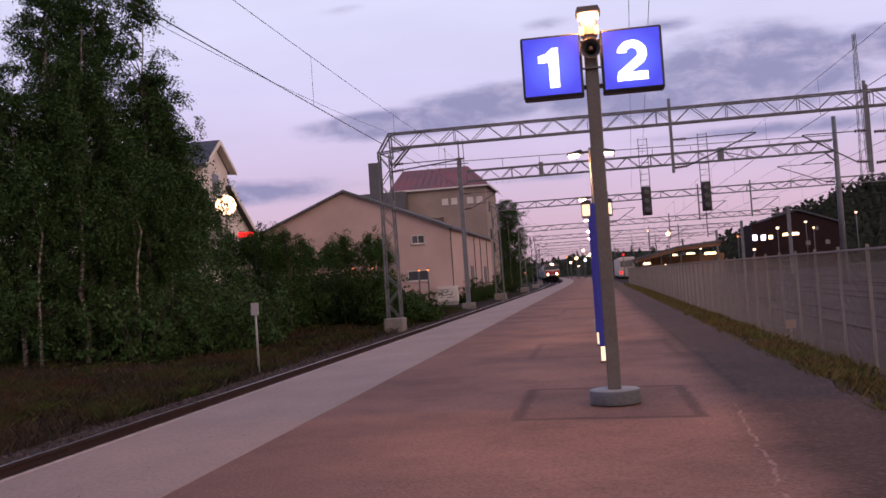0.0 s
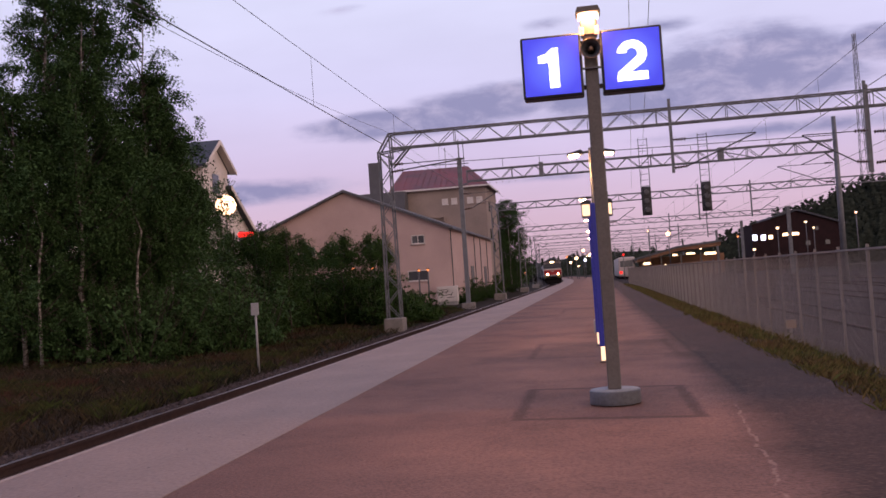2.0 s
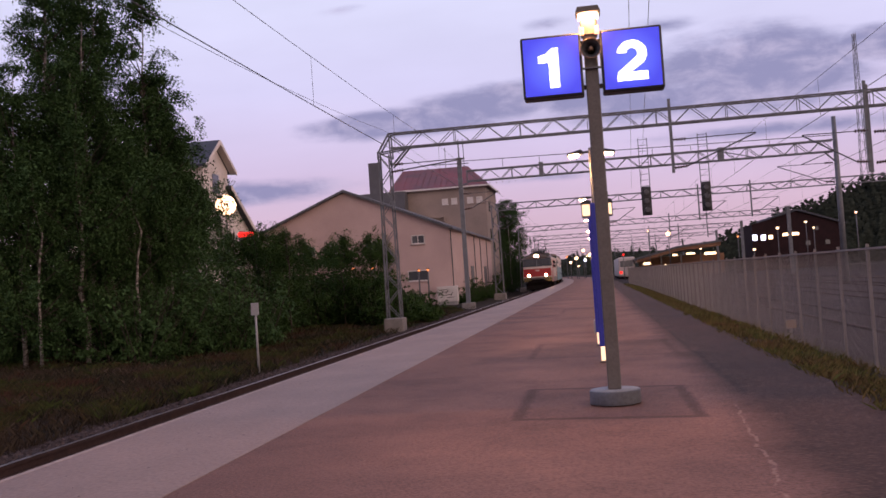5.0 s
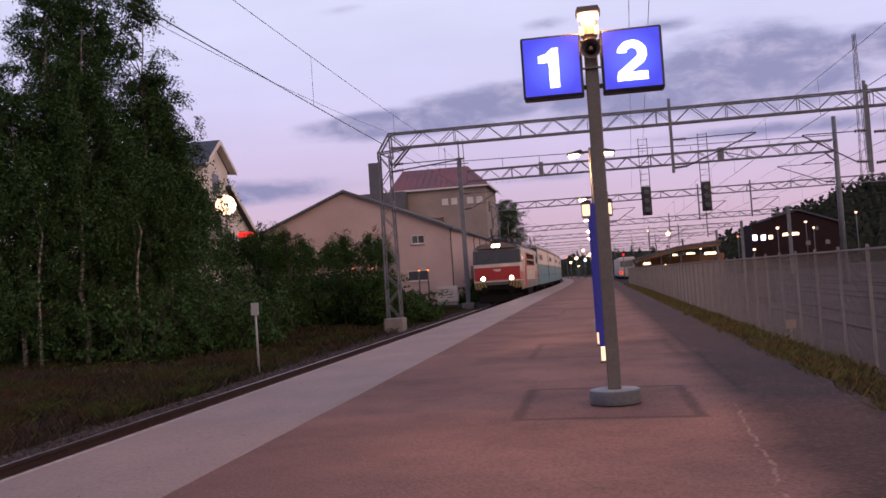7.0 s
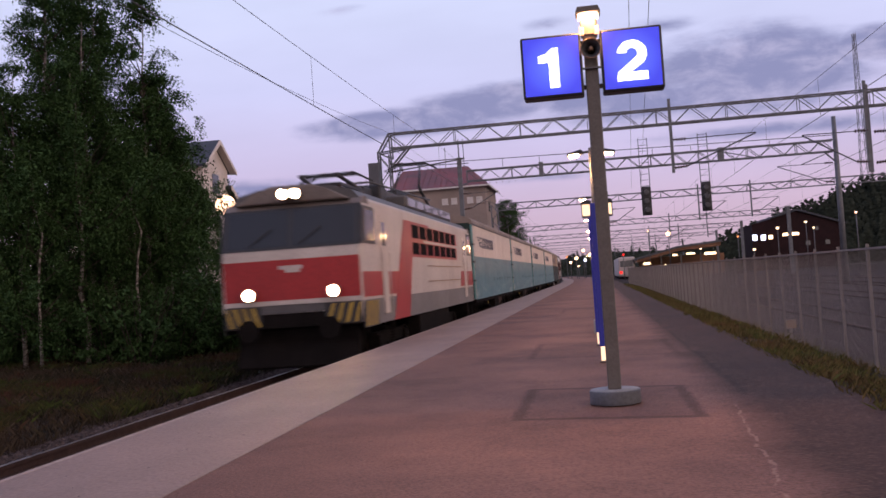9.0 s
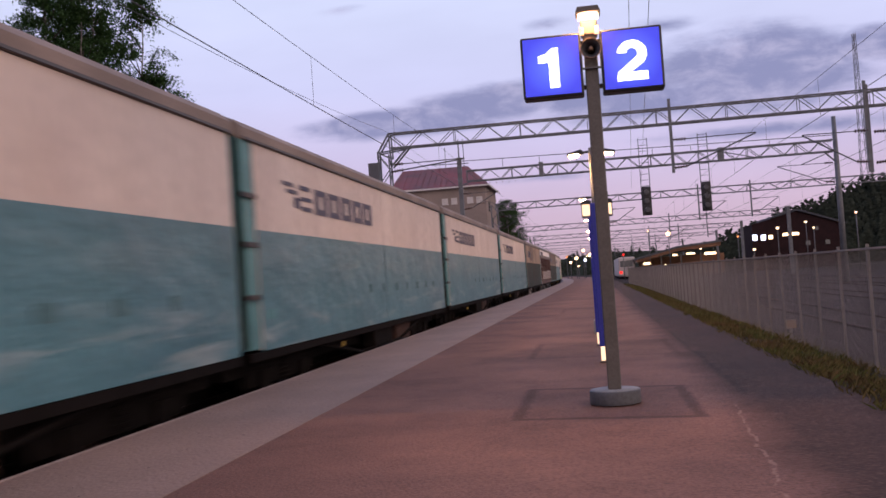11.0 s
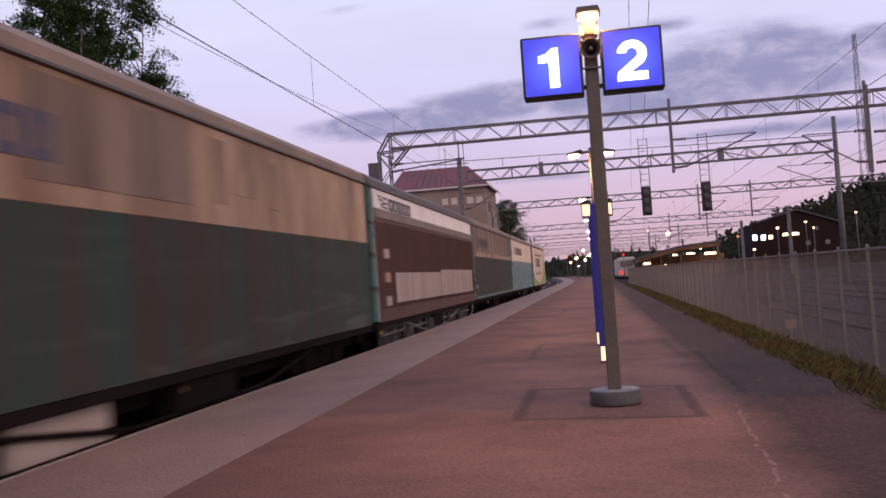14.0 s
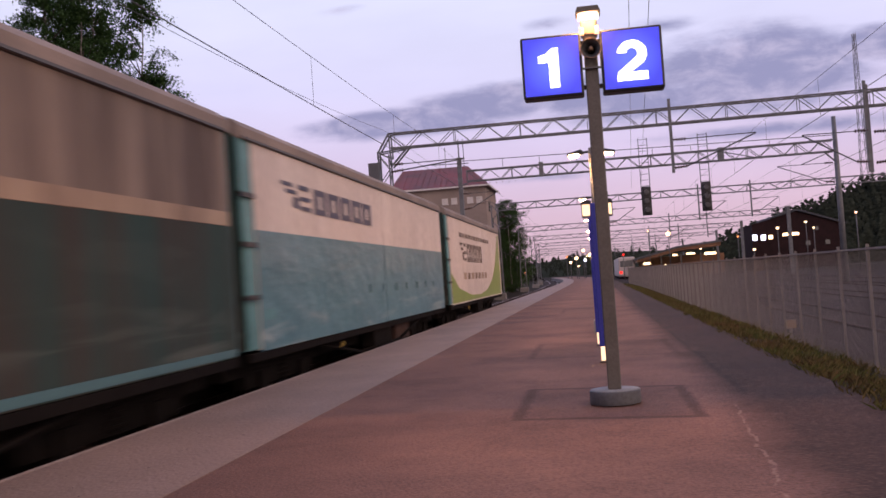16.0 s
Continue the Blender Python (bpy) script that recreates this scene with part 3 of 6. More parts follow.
# dark scraps of leaf and chewed gum trodden on the edge strip
rnd = random.Random(21)
V, F = [], []
for k in range(90):
    y = 5 + 34 * rnd.random() ** 1.5
    x = rnd.uniform(EDGE_X + 0.15, -2.95) if k % 3 else rnd.gauss(-3.7, 0.16)
    r = 0.006 + 0.016 * rnd.random() ** 2
    i0 = len(V)
    a0 = rnd.random() * 6.28
    for i in range(5):
        a = a0 + i * 1.257
        q = r * rnd.uniform(0.5, 1.2)
        V.append((x + q * math.cos(a), y + 1.4 * q * math.sin(a), 0.008 + 0.004 * rnd.random()))
    F.append(tuple(range(i0, i0 + 5)))
tagged(new("leaf_scraps", soup("leaf_scraps", V, F, M_SCRAP)), "small dark leaf scraps trodden on the platform edge", "litter", kind="stuff")

# ---------- portals that carry the overhead line ----------


def lattice(bm, x, y, z0, z1, w0, w1, d, step=0.75, r=0.03, rr=0.018):
    """A tapering lattice mast: four angles and zigzag bracing."""
    n = max(2, int((z1 - z0) / step))
    for sx in (-1, 1):
        for sy in (-1, 1):
            rod(bm, (x + sx * w0 / 2, y + sy * d / 2, z0), (x + sx * w1 / 2, y + sy * d / 2, z1), r, 4)
    for i in range(n):
        za, zb = z0 + (z1 - z0) * i / n, z0 + (z1 - z0) * (i + 1) / n
        wa, wb = (w0 + (w1 - w0) * i / n) / 2, (w0 + (w1 - w0) * (i + 1) / n) / 2
        s = 1 if i % 2 else -1
        for sy in (-1, 1):
            rod(bm, (x - s * wa, y + sy * d / 2, za), (x + s * wb, y + sy * d / 2, zb), rr, 4, cap=False)
        for sx, ww in ((-1, wa), (1, wa)):
            rod(bm, (x + sx * wa, y - s * d / 2, za), (x + sx * wb, y + s * d / 2, zb), rr, 4, cap=False)


def truss(bm, xa, xb, y, zb, zt, d, step, r=0.04, rr=0.02):
    """A box girder of four chords with zigzag webs."""
    for z in (zb, zt):
        for sy in (-1, 1):
            rod(bm, (xa, y + sy * d / 2, z), (xb, y + sy * d / 2, z), r, 4)
    n = int(abs(xb - xa) / step)
    for i in range(n):
        x0, x1 = xa + (xb - xa) * i / n, xa + (xb - xa) * (i + 1) / n
        s = i % 2
        for sy in (-1, 1):
            rod(bm, (x0, y + sy * d / 2, zb if s else zt), (x1, y + sy * d / 2, zt if s else zb), rr, 4, cap=False)
        rod(bm, (x0, y - d / 2, zt), (x1, y + d / 2, zt), rr, 4, cap=False)
        if i % 4 == 0:
            for sy in (-1, 1):
                rod(bm, (x0, y + sy * d / 2, zb), (x0, y + sy * d / 2, zt), rr, 4, cap=False)


def insulator(bm, a, b):
    a, b = Vector(a), Vector(b)
    rod(bm, a, b, 0.03, 6)
    for i in range(5):
        c = a.lerp(b, (i + 0.5) / 5)
        d = (b - a).normalized() * 0.018
        rod(bm, c - d, c + d, 0.075, 8)


def cantilever(parent, x, y, zlow, zup, reach):
    """An arm with two insulators, a stay and the steady arm that holds the wires."""
    s = 1 if reach > 0 else -1
    bm = NB()
    rod(bm, (x + s * 0.55, y, zlow + 0.05), (x + reach, y, zup), 0.03, 6)
    rod(bm, (x + s * 0.55, y, zup), (x + reach, y, zup + 0.02), 0.022, 6)
    rod(bm, (x + reach * 0.55, y, zlow + (zup - zlow) * 0.45), (x + reach * 1.05, y, zlow + 0.1), 0.018, 6)
    arm = part("cantilever_arm", bm, M_DARKSTEEL, parent)
    for z in (zlow, zup):
        bm = NB()
        insulator(bm, (x, y, z), (x + s * 0.55, y, z + (0.05 if z == zlow else 0)))
        part("insulator", bm, M_CERAMIC, arm, "brown ribbed ceramic insulator")


def drop_post(parent, x, y, z0, z1):
    bm = NB()
    box(bm, x - 0.06, x + 0.06, y - 0.06, y + 0.06, z0, z1)
    part("drop_post", bm, M_GALV, parent)


def foot(parent, x, y, z0, z1, w=0.8):
    bm = NB()
    box(bm, x - w / 2, x + w / 2, y - w / 2, y + w / 2, z0, z1)
    bev(bm, 0.04, 1)
    part("foundation", bm, M_DARK_CONC, parent, "weathered concrete footing")


PORTAL = "portals over the tracks"
P1 = 42.0
g = thing("line_portal", "grey lattice steel portal with knee-braced mast", "portal", PORTAL)
bm = NB()
lattice(bm, -8.95, P1, -0.25, 7.05, 0.60, 0.48, 0.5, 0.62, 0.042, 0.024)
part("lattice_mast", bm, M_GALV, g)
bm = NB()
for sy in (-0.25, 0.25):
    rod(bm, (-9.20, P1 + sy, 6.85), (-9.20, P1 + sy, 7.2), 0.05, 4)
    rod(bm, (-9.20, P1 + sy, 7.15), (-8.66, P1 + sy, 7.98), 0.05, 4)
    rod(bm, (-8.62, P1 + sy, 6.5), (-7.85, P1 + sy, 7.3), 0.05, 4)
    rod(bm, (-8.66, P1 + sy, 7.98), (-8.62, P1 + sy, 6.9), 0.04, 4)
    rod(bm, (-9.20, P1 + sy, 7.15), (-7.85, P1 + sy, 7.3), 0.04, 4)
    rod(bm, (-9.18, P1 + sy, 7.15), (-8.64, P1 + sy, 6.9), 0.03, 4)
    rod(bm, (-8.70, P1 + sy, 7.9), (-8.1, P1 + sy, 7.35), 0.03, 4)
part("knee_brace", bm, M_GALV, g)
bm = NB()
truss(bm, -8.66, 19.0, P1, 7.33, 7.98, 0.5, 0.72, 0.045, 0.02)
part("girder", bm, M_GALV, g)
foot(g, -8.95, P1, -0.95, -0.2, 0.86)
for x in (3.52, 11.36):
    drop_post(g, x, P1 - 0.35, 4.6 if x > 5 else 5.2, 8.35)
drop_post(g, 11.62, P1 + 0.35, 4.6, 8.3)
cantilever(g, 11.4, P1 - 0.35, 5.0, 6.3, -2.6)
cantilever(g, 11.8, P1 + 0.35, 5.0, 6.3, 2.6)
cantilever(g, 3.57, P1 - 0.35, 5.4, 6.6, 3.4)
bm = NB()
box(bm, 18.6, 19.3, P1 - 0.3, P1 + 0.3, -0.9, 8.1)
part("mast", bm, M_GALV, g)
cantilever(g, -8.68, P1, 6.3, 6.62, 3.3)
bm = boxes((12.3, 12.75, P1 - 0.5, P1 - 0.2, 6.55, 7.05))
bev(bm, 0.03)
part("transformer_box", bm, M_CERAMIC, g, "small brown equipment box")

P2 = 68.0
g = thing("line_portal", "grey tubular mast portal with a triangular lattice girder", "portal", PORTAL)
bm = NB()
box(bm, -9.25, -8.95, P2 - 0.14, P2 + 0.14, -0.5, 10.0)
rod(bm, (-9.1, P2, 10.0), (-9.1, P2, 11.3), 0.05, 6)
part("mast", bm, M_GALV, g)
bm = NB()
truss(bm, -8.6, 16.3, P2, 8.25, 9.0, 0.6, 0.78, 0.06, 0.03)
rod(bm, (-9.0, P2, 8.0), (-8.1, P2, 8.35), 0.06, 4)
rod(bm, (15.7, P2, 8.25), (16.6, P2, 7.3), 0.06, 4)
part("girder", bm, M_GALV, g)
bm = NB()
rod(bm, (-9.0, P2, 9.75), (16.5, P2, 9.35), 0.035, 4)
for k in range(9):
    x = -6 + k * 2.6
    rod(bm, (x, P2, 9.0), (x, P2, 9.68 - (x + 9) * 0.0155), 0.025, 4)
part("cable_rail", bm, M_GALV, g)
bm = NB()
rod(bm, (16.45, P2, -0.9), (16.45, P2, 10.6), 0.22, 12, 0.14)
part("mast", bm, M_GALV, g)
foot(g, -9.1, P2, -1.0, -0.35, 0.9)
cantilever(g, -8.95, P2, 6.3, 7.4, 2.5)
cantilever(g, 16.2, P2, 6.2, 7.5, -3.6)
bm = boxes((-3.45, -3.15, P2 - 0.5, P2 - 0.2, 8.15, 9.15))
part("junction_box", bm, M_GALV, g)
bm = boxes((8.7, 9.1, P2 - 0.5, P2 - 0.2, 8.15, 9.1))
part("junction_box", bm, M_GALV, g)


def far_portal(y, x0, x1, zb, zt, masts=True):
    s = sway(y)
    g = thing("line_portal", "distant grey lattice steel portal", "portal", PORTAL)
    bm = NB()
    truss(bm, x0 + s, x1 + s, y, zb, zt, 0.5, 0.95, 0.05, 0.03)
    part("girder", bm, M_GALV, g)
    bm = NB()
    lattice(bm, x0 + s - 0.1, y, -0.3, zt, 0.75, 0.6, 0.5, 0.75, 0.05, 0.03)
    part("lattice_mast", bm, M_GALV, g)
    bm = NB()
    box(bm, x1 + s - 0.2, x1 + s + 0.2, y - 0.2, y + 0.2, -0.9, zt + 0.2)
    part("mast", bm, M_GALV, g)
    foot(g, x0 + s - 0.1, y, -1.0, -0.2, 1.1)
    for x in (1.5, 9.6, 14.2):
        drop_post(g, x + s, y, zb - 2.3, zt + 0.4)
        cantilever(g, x + s + 0.1, y, zb - 1.9, zb - 0.7, 2.3)
    cantilever(g, x0 + s + 0.3, y, zb - 1.7, zb - 0.6, 2.2)


far_portal(90.0, -8.9, 31.0, 7.55, 8.15)
far_portal(124.0, -9.0, 24.0, 6.9, 7.5)
far_portal(158.0, -9.0, 24.0, 6.9, 7.5)
far_portal(195.0, -9.0, 26.0, 6.9, 7.5)
far_portal(240.0, -9.0, 26.0, 6.9, 7.5)
far_portal(290.0, -9.0, 26.0, 6.9, 7.5)

# hanging signals seen from the back, on ladder frames
for x in (3.75, 7.75):
    s = thing("hanging_signal", "black railway signal hanging from a ladder frame, seen from behind", "signal", "hanging signals")
    bm = boxes((x - 0.33, x + 0.33, P2 - 0.62, P2 - 0.5, 4.85, 6.85), (x - 0.22, x + 0.22, P2 - 0.8, P2 - 0.62, 4.95, 6.75))
    bev(bm, 0.05, 2)
    part("signal_head", bm, M_BLACK, s)
    bm = NB()
    for dx in (-0.3, 0.3):
        rod(bm, (x + dx, P2 - 0.45, 6.2), (x + dx, P2 - 0.45, 10.2), 0.03, 6)
    for k in range(9):
        rod(bm, (x - 0.3, P2 - 0.45, 6.9 + k * 0.4), (x + 0.3, P2 - 0.45, 6.9 + k * 0.4), 0.02, 4)
    part("ladder_frame", bm, M_GALV, s)
    for k in range(3):
        bm = NB()
        rod(bm, (x, P2 - 0.80, 5.25 + k * 0.6), (x, P2 - 0.92, 5.25 + k * 0.6), 0.17, 14, 0.15)
        part("lamp_back", bm, M_DARKSTEEL, s)

# overhead wires


def sagged(y, spans, top, sag):
    """Height of a wire hung at that top over each support, with that sag in a 62 m span."""
    for a, b in zip(spans, spans[1:]):
        if a <= y <= b:
            u = (y - a) / (b - a)
            return top - 4 * sag * ((b - a) / 62.0) ** 2 * u * (1 - u)
    return top


def strand(pts, r):
    bm = NB()
    for a, b in zip(pts, pts[1:]):
        rod(bm, a, b, r, 5, cap=False)
    return bm


def wires(x, zc, zm, y0, y1, spans, label):
    t = thing("overhead_line", label, "overhead line", "overhead lines")
    ys = [y0 + 2.0 * k for k in range(int((y1 - y0) / 2.0) + 1)]
    part("contact_wire", strand([(x + sway(y), y, sagged(y, spans, zc, 0.25)) for y in ys], 0.011), M_WIRE, t)
    part("carrier_wire", strand([(x + sway(y), y, sagged(y, spans, zm, 0.38)) for y in ys], 0.007), M_WIRE, t)
    y = 12.7
    while y < 150:
        part("dropper", strand([(x + sway(y), y, sagged(y, spans, zc, 0.25)), (x + sway(y), y, sagged(y, spans, zm, 0.38))], 0.005), M_WIRE, t)
        y += 9.5


SP = [-20, P1, P2, 90, 124, 158, 195, 240]
wires(TRACK_X, 5.9, 7.2, 3.0, 240.0, SP, "contact and carrier wire above the main track")
wires(7.3, 5.8, 7.1, 3.0, 240.0, SP, "contact and carrier wire above a yard track")
wires(11.9, 5.8, 7.1, 3.0, 240.0, SP, "contact and carrier wire above a yard track")
wires(16.4, 5.8, 7.1, 3.0, 240.0, SP, "contact and carrier wire above a yard track")
for xa, slant, z, y1 in ((0.32, 0.0365, 6.8, 67.5), (0.63, 0.0415, 6.8, 67.5)):
    tagged(part("feeder_wire", strand([(xa + slant * y, y, z) for y in (2, 24, 46, y1)], 0.007), M_WIRE), "thin dark feeder wire strung between portals", "wire", "feeder wires")
tagged(part("feeder_wire", strand([(-8.7 + sway(y), y, sagged(y, SP, 8.1, 1.1)) for y in range(2, 200, 3)], 0.007), M_WIRE), "thin sagging feeder wire hung from the mast tops", "wire", "feeder wires")

# ---------- platform sign and lamps ----------


def numeral(digit):
    """A bold lit numeral in the x-z plane, 0.45 m high."""
    bm = NB()
    if digit == "1":
        prism(bm, [(-0.005, -0.225), (0.10, -0.225), (0.10, 0.225), (0.035, 0.225), (-0.03, 0.165), (-0.115, 0.145), (-0.115, 0.065), (-0.005, 0.065)], 1, -0.006, 0.0)
        return bm
    n, out = 22, []
    ring = []
    for k in range(n + 1):
        a = radians(172 - (172 + 42) * k / n)
        ring.append(((0.155 * math.cos(a), 0.072 + 0.155 * math.sin(a)), (0.058 * math.cos(a), 0.078 + 0.062 * math.sin(a))))
    for (o0, i0), (o1, i1) in zip(ring, ring[1:]):
        prism(bm, [o0, o1, i1, i0], 1, -0.006, 0.0)
    prism(bm, [ring[-1][0], (-0.02, -0.13), (-0.158, -0.13), ring[-1][1]], 1, -0.006, 0.0)
    prism(bm, [(-0.165, -0.225), (0.155, -0.225), (0.155, -0.13), (-0.02, -0.13), (-0.158, -0.13)], 1, -0.006, 0.0)
    bmesh.ops.remove_doubles(bm, verts=bm.verts, dist=0.0005)
    return bm


s = thing("platform_sign", "square brown post with two lit blue platform number boxes", "sign", m=pose(0.0955, 9.55, 0.058) @ Matrix.Diagonal((0.955, 0.955, 0.955, 1)))
bm = NB()
lathe(bm, [(0.255, -0.061), (0.257, -0.058), (0.257, 0.066), (0.257, 0.070), (0.255, 0.073), (0.251, 0.074), (0.247, 0.0742), (0.06, 0.0742)], 40)
part("base_ring", bm, M_GALV, s, "round galvanised steel base")
# paler disc: lamplight on the base's top is put into its colour
bm = NB()
lathe(bm, [(0.243, 0.0745), (0.243, 0.0785), (0.242, 0.0795), (0.07, 0.0800)], 40)
part("base_top", bm, M_CONCRETE, s, "pale concrete top of the base, standing in for lamplight")
bm = boxes((-0.068, 0.068, -0.068, 0.068, 0.08, 3.72))
bev(bm, 0.012)
part("post", bm, M_POLE, s)
for sgn, x0, x1, digit in ((-1, -0.71, -0.09, "1"), (1, 0.10, 0.72, "2")):
    bm = boxes((x0, x1, -0.11, 0.11, 3.09, 3.73))
    bev(bm, 0.02)
    b = part("sign_box", bm, M_BLACK, s, "black-framed light box")
    bm = boxes((x0 + 0.026, x1 - 0.026, -0.118, -0.105, 3.116, 3.704))
    part("face_panel", bm, M_SIGNBLUE, b, "glowing blue face")
    bm = numeral(digit)
    ob = part("numeral", bm, M_SIGNWHITE, b, "glowing white numeral " + digit)
    ob.matrix_basis = pose((x0 + x1) / 2 - (0.025 if digit == "1" else 0), -0.119, 3.39) @ Matrix.Diagonal((0.96, 1, 0.905, 1))
    for z in (3.16, 3.62):
        bm = boxes((min(sgn * 0.06, sgn * 0.11), max(sgn * 0.06, sgn * 0.11), -0.03, 0.03, z, z + 0.04))
        part("bracket", bm, M_BLACK, s)
bm = NB()
lathe(bm, [(0.03, 0.0), (0.036, 0.03), (0.055, 0.07), (0.098, 0.115), (0.102, 0.112), (0.102, 0.104), (0.06, 0.055), (0.046, 0.0)], 28)
ob = part("loudspeaker", bm, M_BLACK, s, "round horn loudspeaker")
ob.matrix_basis = pose(0.004, -0.072, 3.54, 90, 0, 0)
bm = NB()
lathe(bm, [(0.094, 0.108), (0.096, 0.124), (0.103, 0.124), (0.105, 0.106), (0.094, 0.108)], 28, caps=False)
r = part("horn_rim", bm, M_RIM, ob, "bronze-coloured horn rim")
bm = NB()
lathe(bm, [(0.004, 0.12), (0.014, 0.118), (0.026, 0.10), (0.03, 0.02)], 18)
part("speaker_cap", bm, M_RIM, ob, "round cap in the horn")
bm = boxes((-0.098, -0.086, -0.12, -0.06, 3.36, 3.5), (0.092, 0.104, -0.12, -0.06, 3.36, 3.5), (-0.098, 0.104, -0.12, -0.069, 3.35, 3.362))
part("speaker_bracket", bm, M_GALV, s, "pale steel speaker bracket")
bm = boxes((-0.085, 0.085, -0.085, 0.085, 3.70, 3.87))
bev(bm, 0.015)
part("lamp_housing", bm, M_POLE, s)
for x in (-0.100, 0.053):
    bm = boxes((x, x + 0.047, -0.105, -0.083, 3.70, 3.785))
    bev(bm, 0.006)
    part("side_light", bm, M_SIDE, s, "small warm side light")
bm = NB()
prism(bm, [(-0.126, 3.935), (0.126, 3.935), (0.104, 3.99), (-0.104, 3.99)], 1, -0.126, 0.126)
part("lamp_cap", bm, M_POLE, s)
bm = NB()
lathe(bm, [(0.085, 3.872), (0.104, 3.885), (0.108, 3.932)], 20)
part("lamp_lens", bm, M_SIGNLAMP, s, "glowing warm lamp lens")

# blue light columns down the middle of the platform
for y, xo in ((13.9, 0.07), (17.1, 0.02)):
    c = thing("light_column", "blue square column with lanterns and a lit panel at its foot", "lamp column", "blue light columns", m=pose(xo, y, 0))
    bm = boxes((-0.10, 0.10, -0.10, 0.10, 0.22, 2.25))
    bev(bm, 0.012)
    part("column", bm, M_BLUEPAINT, c)
    bm = boxes((-0.085, 0.085, -0.085, 0.085, 0.02, 0.22))
    part("foot_panel", bm, M_LAMP_SOFT, c, "glowing warm panel")
    bm = boxes((-0.105, 0.105, -0.105, 0.105, 0.0, 0.02))
    part("foot_plate", bm, M_POLE, c)
    if y < 15:
        for sgn in (-1, 1):
            bm = NB()
            rod(bm, (0, 0, 2.22), (sgn * 0.18, 0, 2.24), 0.02, 6)
            prism(bm, [(sgn * 0.148 - 0.08, 2.24), (sgn * 0.148 + 0.08, 2.24), (sgn * 0.148 + 0.055, 2.30), (sgn * 0.148 - 0.055, 2.30)], 1, -0.08, 0.08)
            part("lantern_cap", bm, M_BLACK, c)
            bm = boxes((sgn * 0.148 - 0.058, sgn * 0.148 + 0.058, -0.058, 0.058, 2.08, 2.24))
            part("lantern", bm, M_LAMP_SOFT, c, "glowing warm lantern")
            bm = NB()
            for ex in (-0.063, 0.063):
                for ey in (-0.063, 0.063):
                    rod(bm, (sgn * 0.148 + ex, ey, 2.07), (sgn * 0.148 + ex, ey, 2.25), 0.008, 4)
            box(bm, sgn * 0.148 - 0.068, sgn * 0.148 + 0.068, -0.068, 0.068, 2.055, 2.078)
            part("lantern_frame", bm, M_BLACK, c)

for k, y in enumerate((20.3, 33.0, 46.5, 59.5, 72.5, 85.5, 98.5, 112, 126, 140, 155)):
    xo = 0.06 + sway(y)
    p = thing("lamp_post", "grey lamp post with two lit heads on a square base", "lamp post", "platform lamp posts", m=pose(xo, y, 0))
    bm = boxes((-0.19, 0.19, -0.19, 0.19, 0.0, 0.28))
    bev(bm, 0.02)
    part("base", bm, M_CONCRETE, p)
    bm = NB()
    rod(bm, (0, 0, 0.28), (0, 0, 3.86), 0.06, 10, 0.05)
    part("pole", bm, M_POLE, p)
    for sgn in (-1, 1):
        bm = NB()
        rod(bm, (0, 0, 3.78), (sgn * 0.34, 0, 3.78), 0.025, 6)
        prism(bm, [(sgn * 0.14, 3.75), (sgn * 0.50, 3.72), (sgn * 0.48, 3.77), (sgn * 0.2, 3.83)], 1, -0.11, 0.11)
        part("lamp_head", bm, M_BLACK, p)
        bm = NB()
        prism(bm, [(sgn * 0.27, 3.692), (sgn * 0.43, 3.682), (sgn * 0.46, 3.725), (sgn * 0.25, 3.74)], 1, -0.07, 0.07)
        part("lens", bm, M_POSTLAMP, p, "glowing warm lens")

# real light thrown down by the nearest platform lamp
ld = bpy.data.lights.new("platform_lamp_light", "AREA")
ld.energy, ld.size, ld.color = 78, 0.12, (1.0, 0.45, 0.18)
lo = new("platform_lamp_light", ld)
lo.matrix_world = pose(0.0955, 9.425, 3.82, -40, 0, 0)

# ---------- fence ----------
f = thing("mesh_fence", "long grey steel fence with slim posts and dense vertical wires", "fence")
FX = 3.72


bm = boxes((-0.019, 0.019, -0.019, 0.019, -0.62, 1.41))
post_me = mesh_of("post", bm, M_FENCE)
ys = [6.0 + 1.62 * k for k in range(68)]
for y in ys:
    ob = part("post", post_me, None, f)
    ob.location = (FX + sway(y), y, 0)
for nm, z, h in (("top_rail", 1.36, 0.03), ("bottom_rail", -0.40, 0.03)):
    bm = NB()
    strip(bm, FX - 0.02, FX + 0.02, z, z, [y for y in range(5, 116, 5)], h)
    part(nm, bm, M_FENCE, f)
V, F = [], []
y = 6.0
while y < 114:
    x, b = FX + 0.012 + sway(y), len(V)
    r, d = 0.003, 0.0023
    V += [(x, y - r, -0.39), (x, y + r, -0.39), (x, y + r, 1.34), (x, y - r, 1.34)]
    V += [(x - d, y, -0.39), (x + d, y, -0.39), (x + d, y, 1.34), (x - d, y, 1.34)]
    F += [(b, b + 1, b + 2, b + 3), (b + 4, b + 5, b + 6, b + 7)]
    y += 0.05
for k in range(10):
    z = -0.3 + k * 0.18
    b = len(V)
    V += [(FX + 0.01, 6, z - 0.0015), (FX + 0.01, 60, z - 0.0015), (FX + 0.01, 60, z + 0.0015), (FX + 0.01, 6, z + 0.0015)]
    F.append((b, b + 1, b + 2, b + 3))
tagged(part("mesh_infill", soup("mesh_infill", V, F, M_MESH), None, f), "dense thin vertical wires", kind="stuff")
s = thing("cable_box", "small beige cable box on a low stake behind the fence", "cable box", m=pose(3.98, 21.4, -0.62))
bm = boxes((-0.11, 0.11, -0.06, 0.06, 0.42, 0.60))
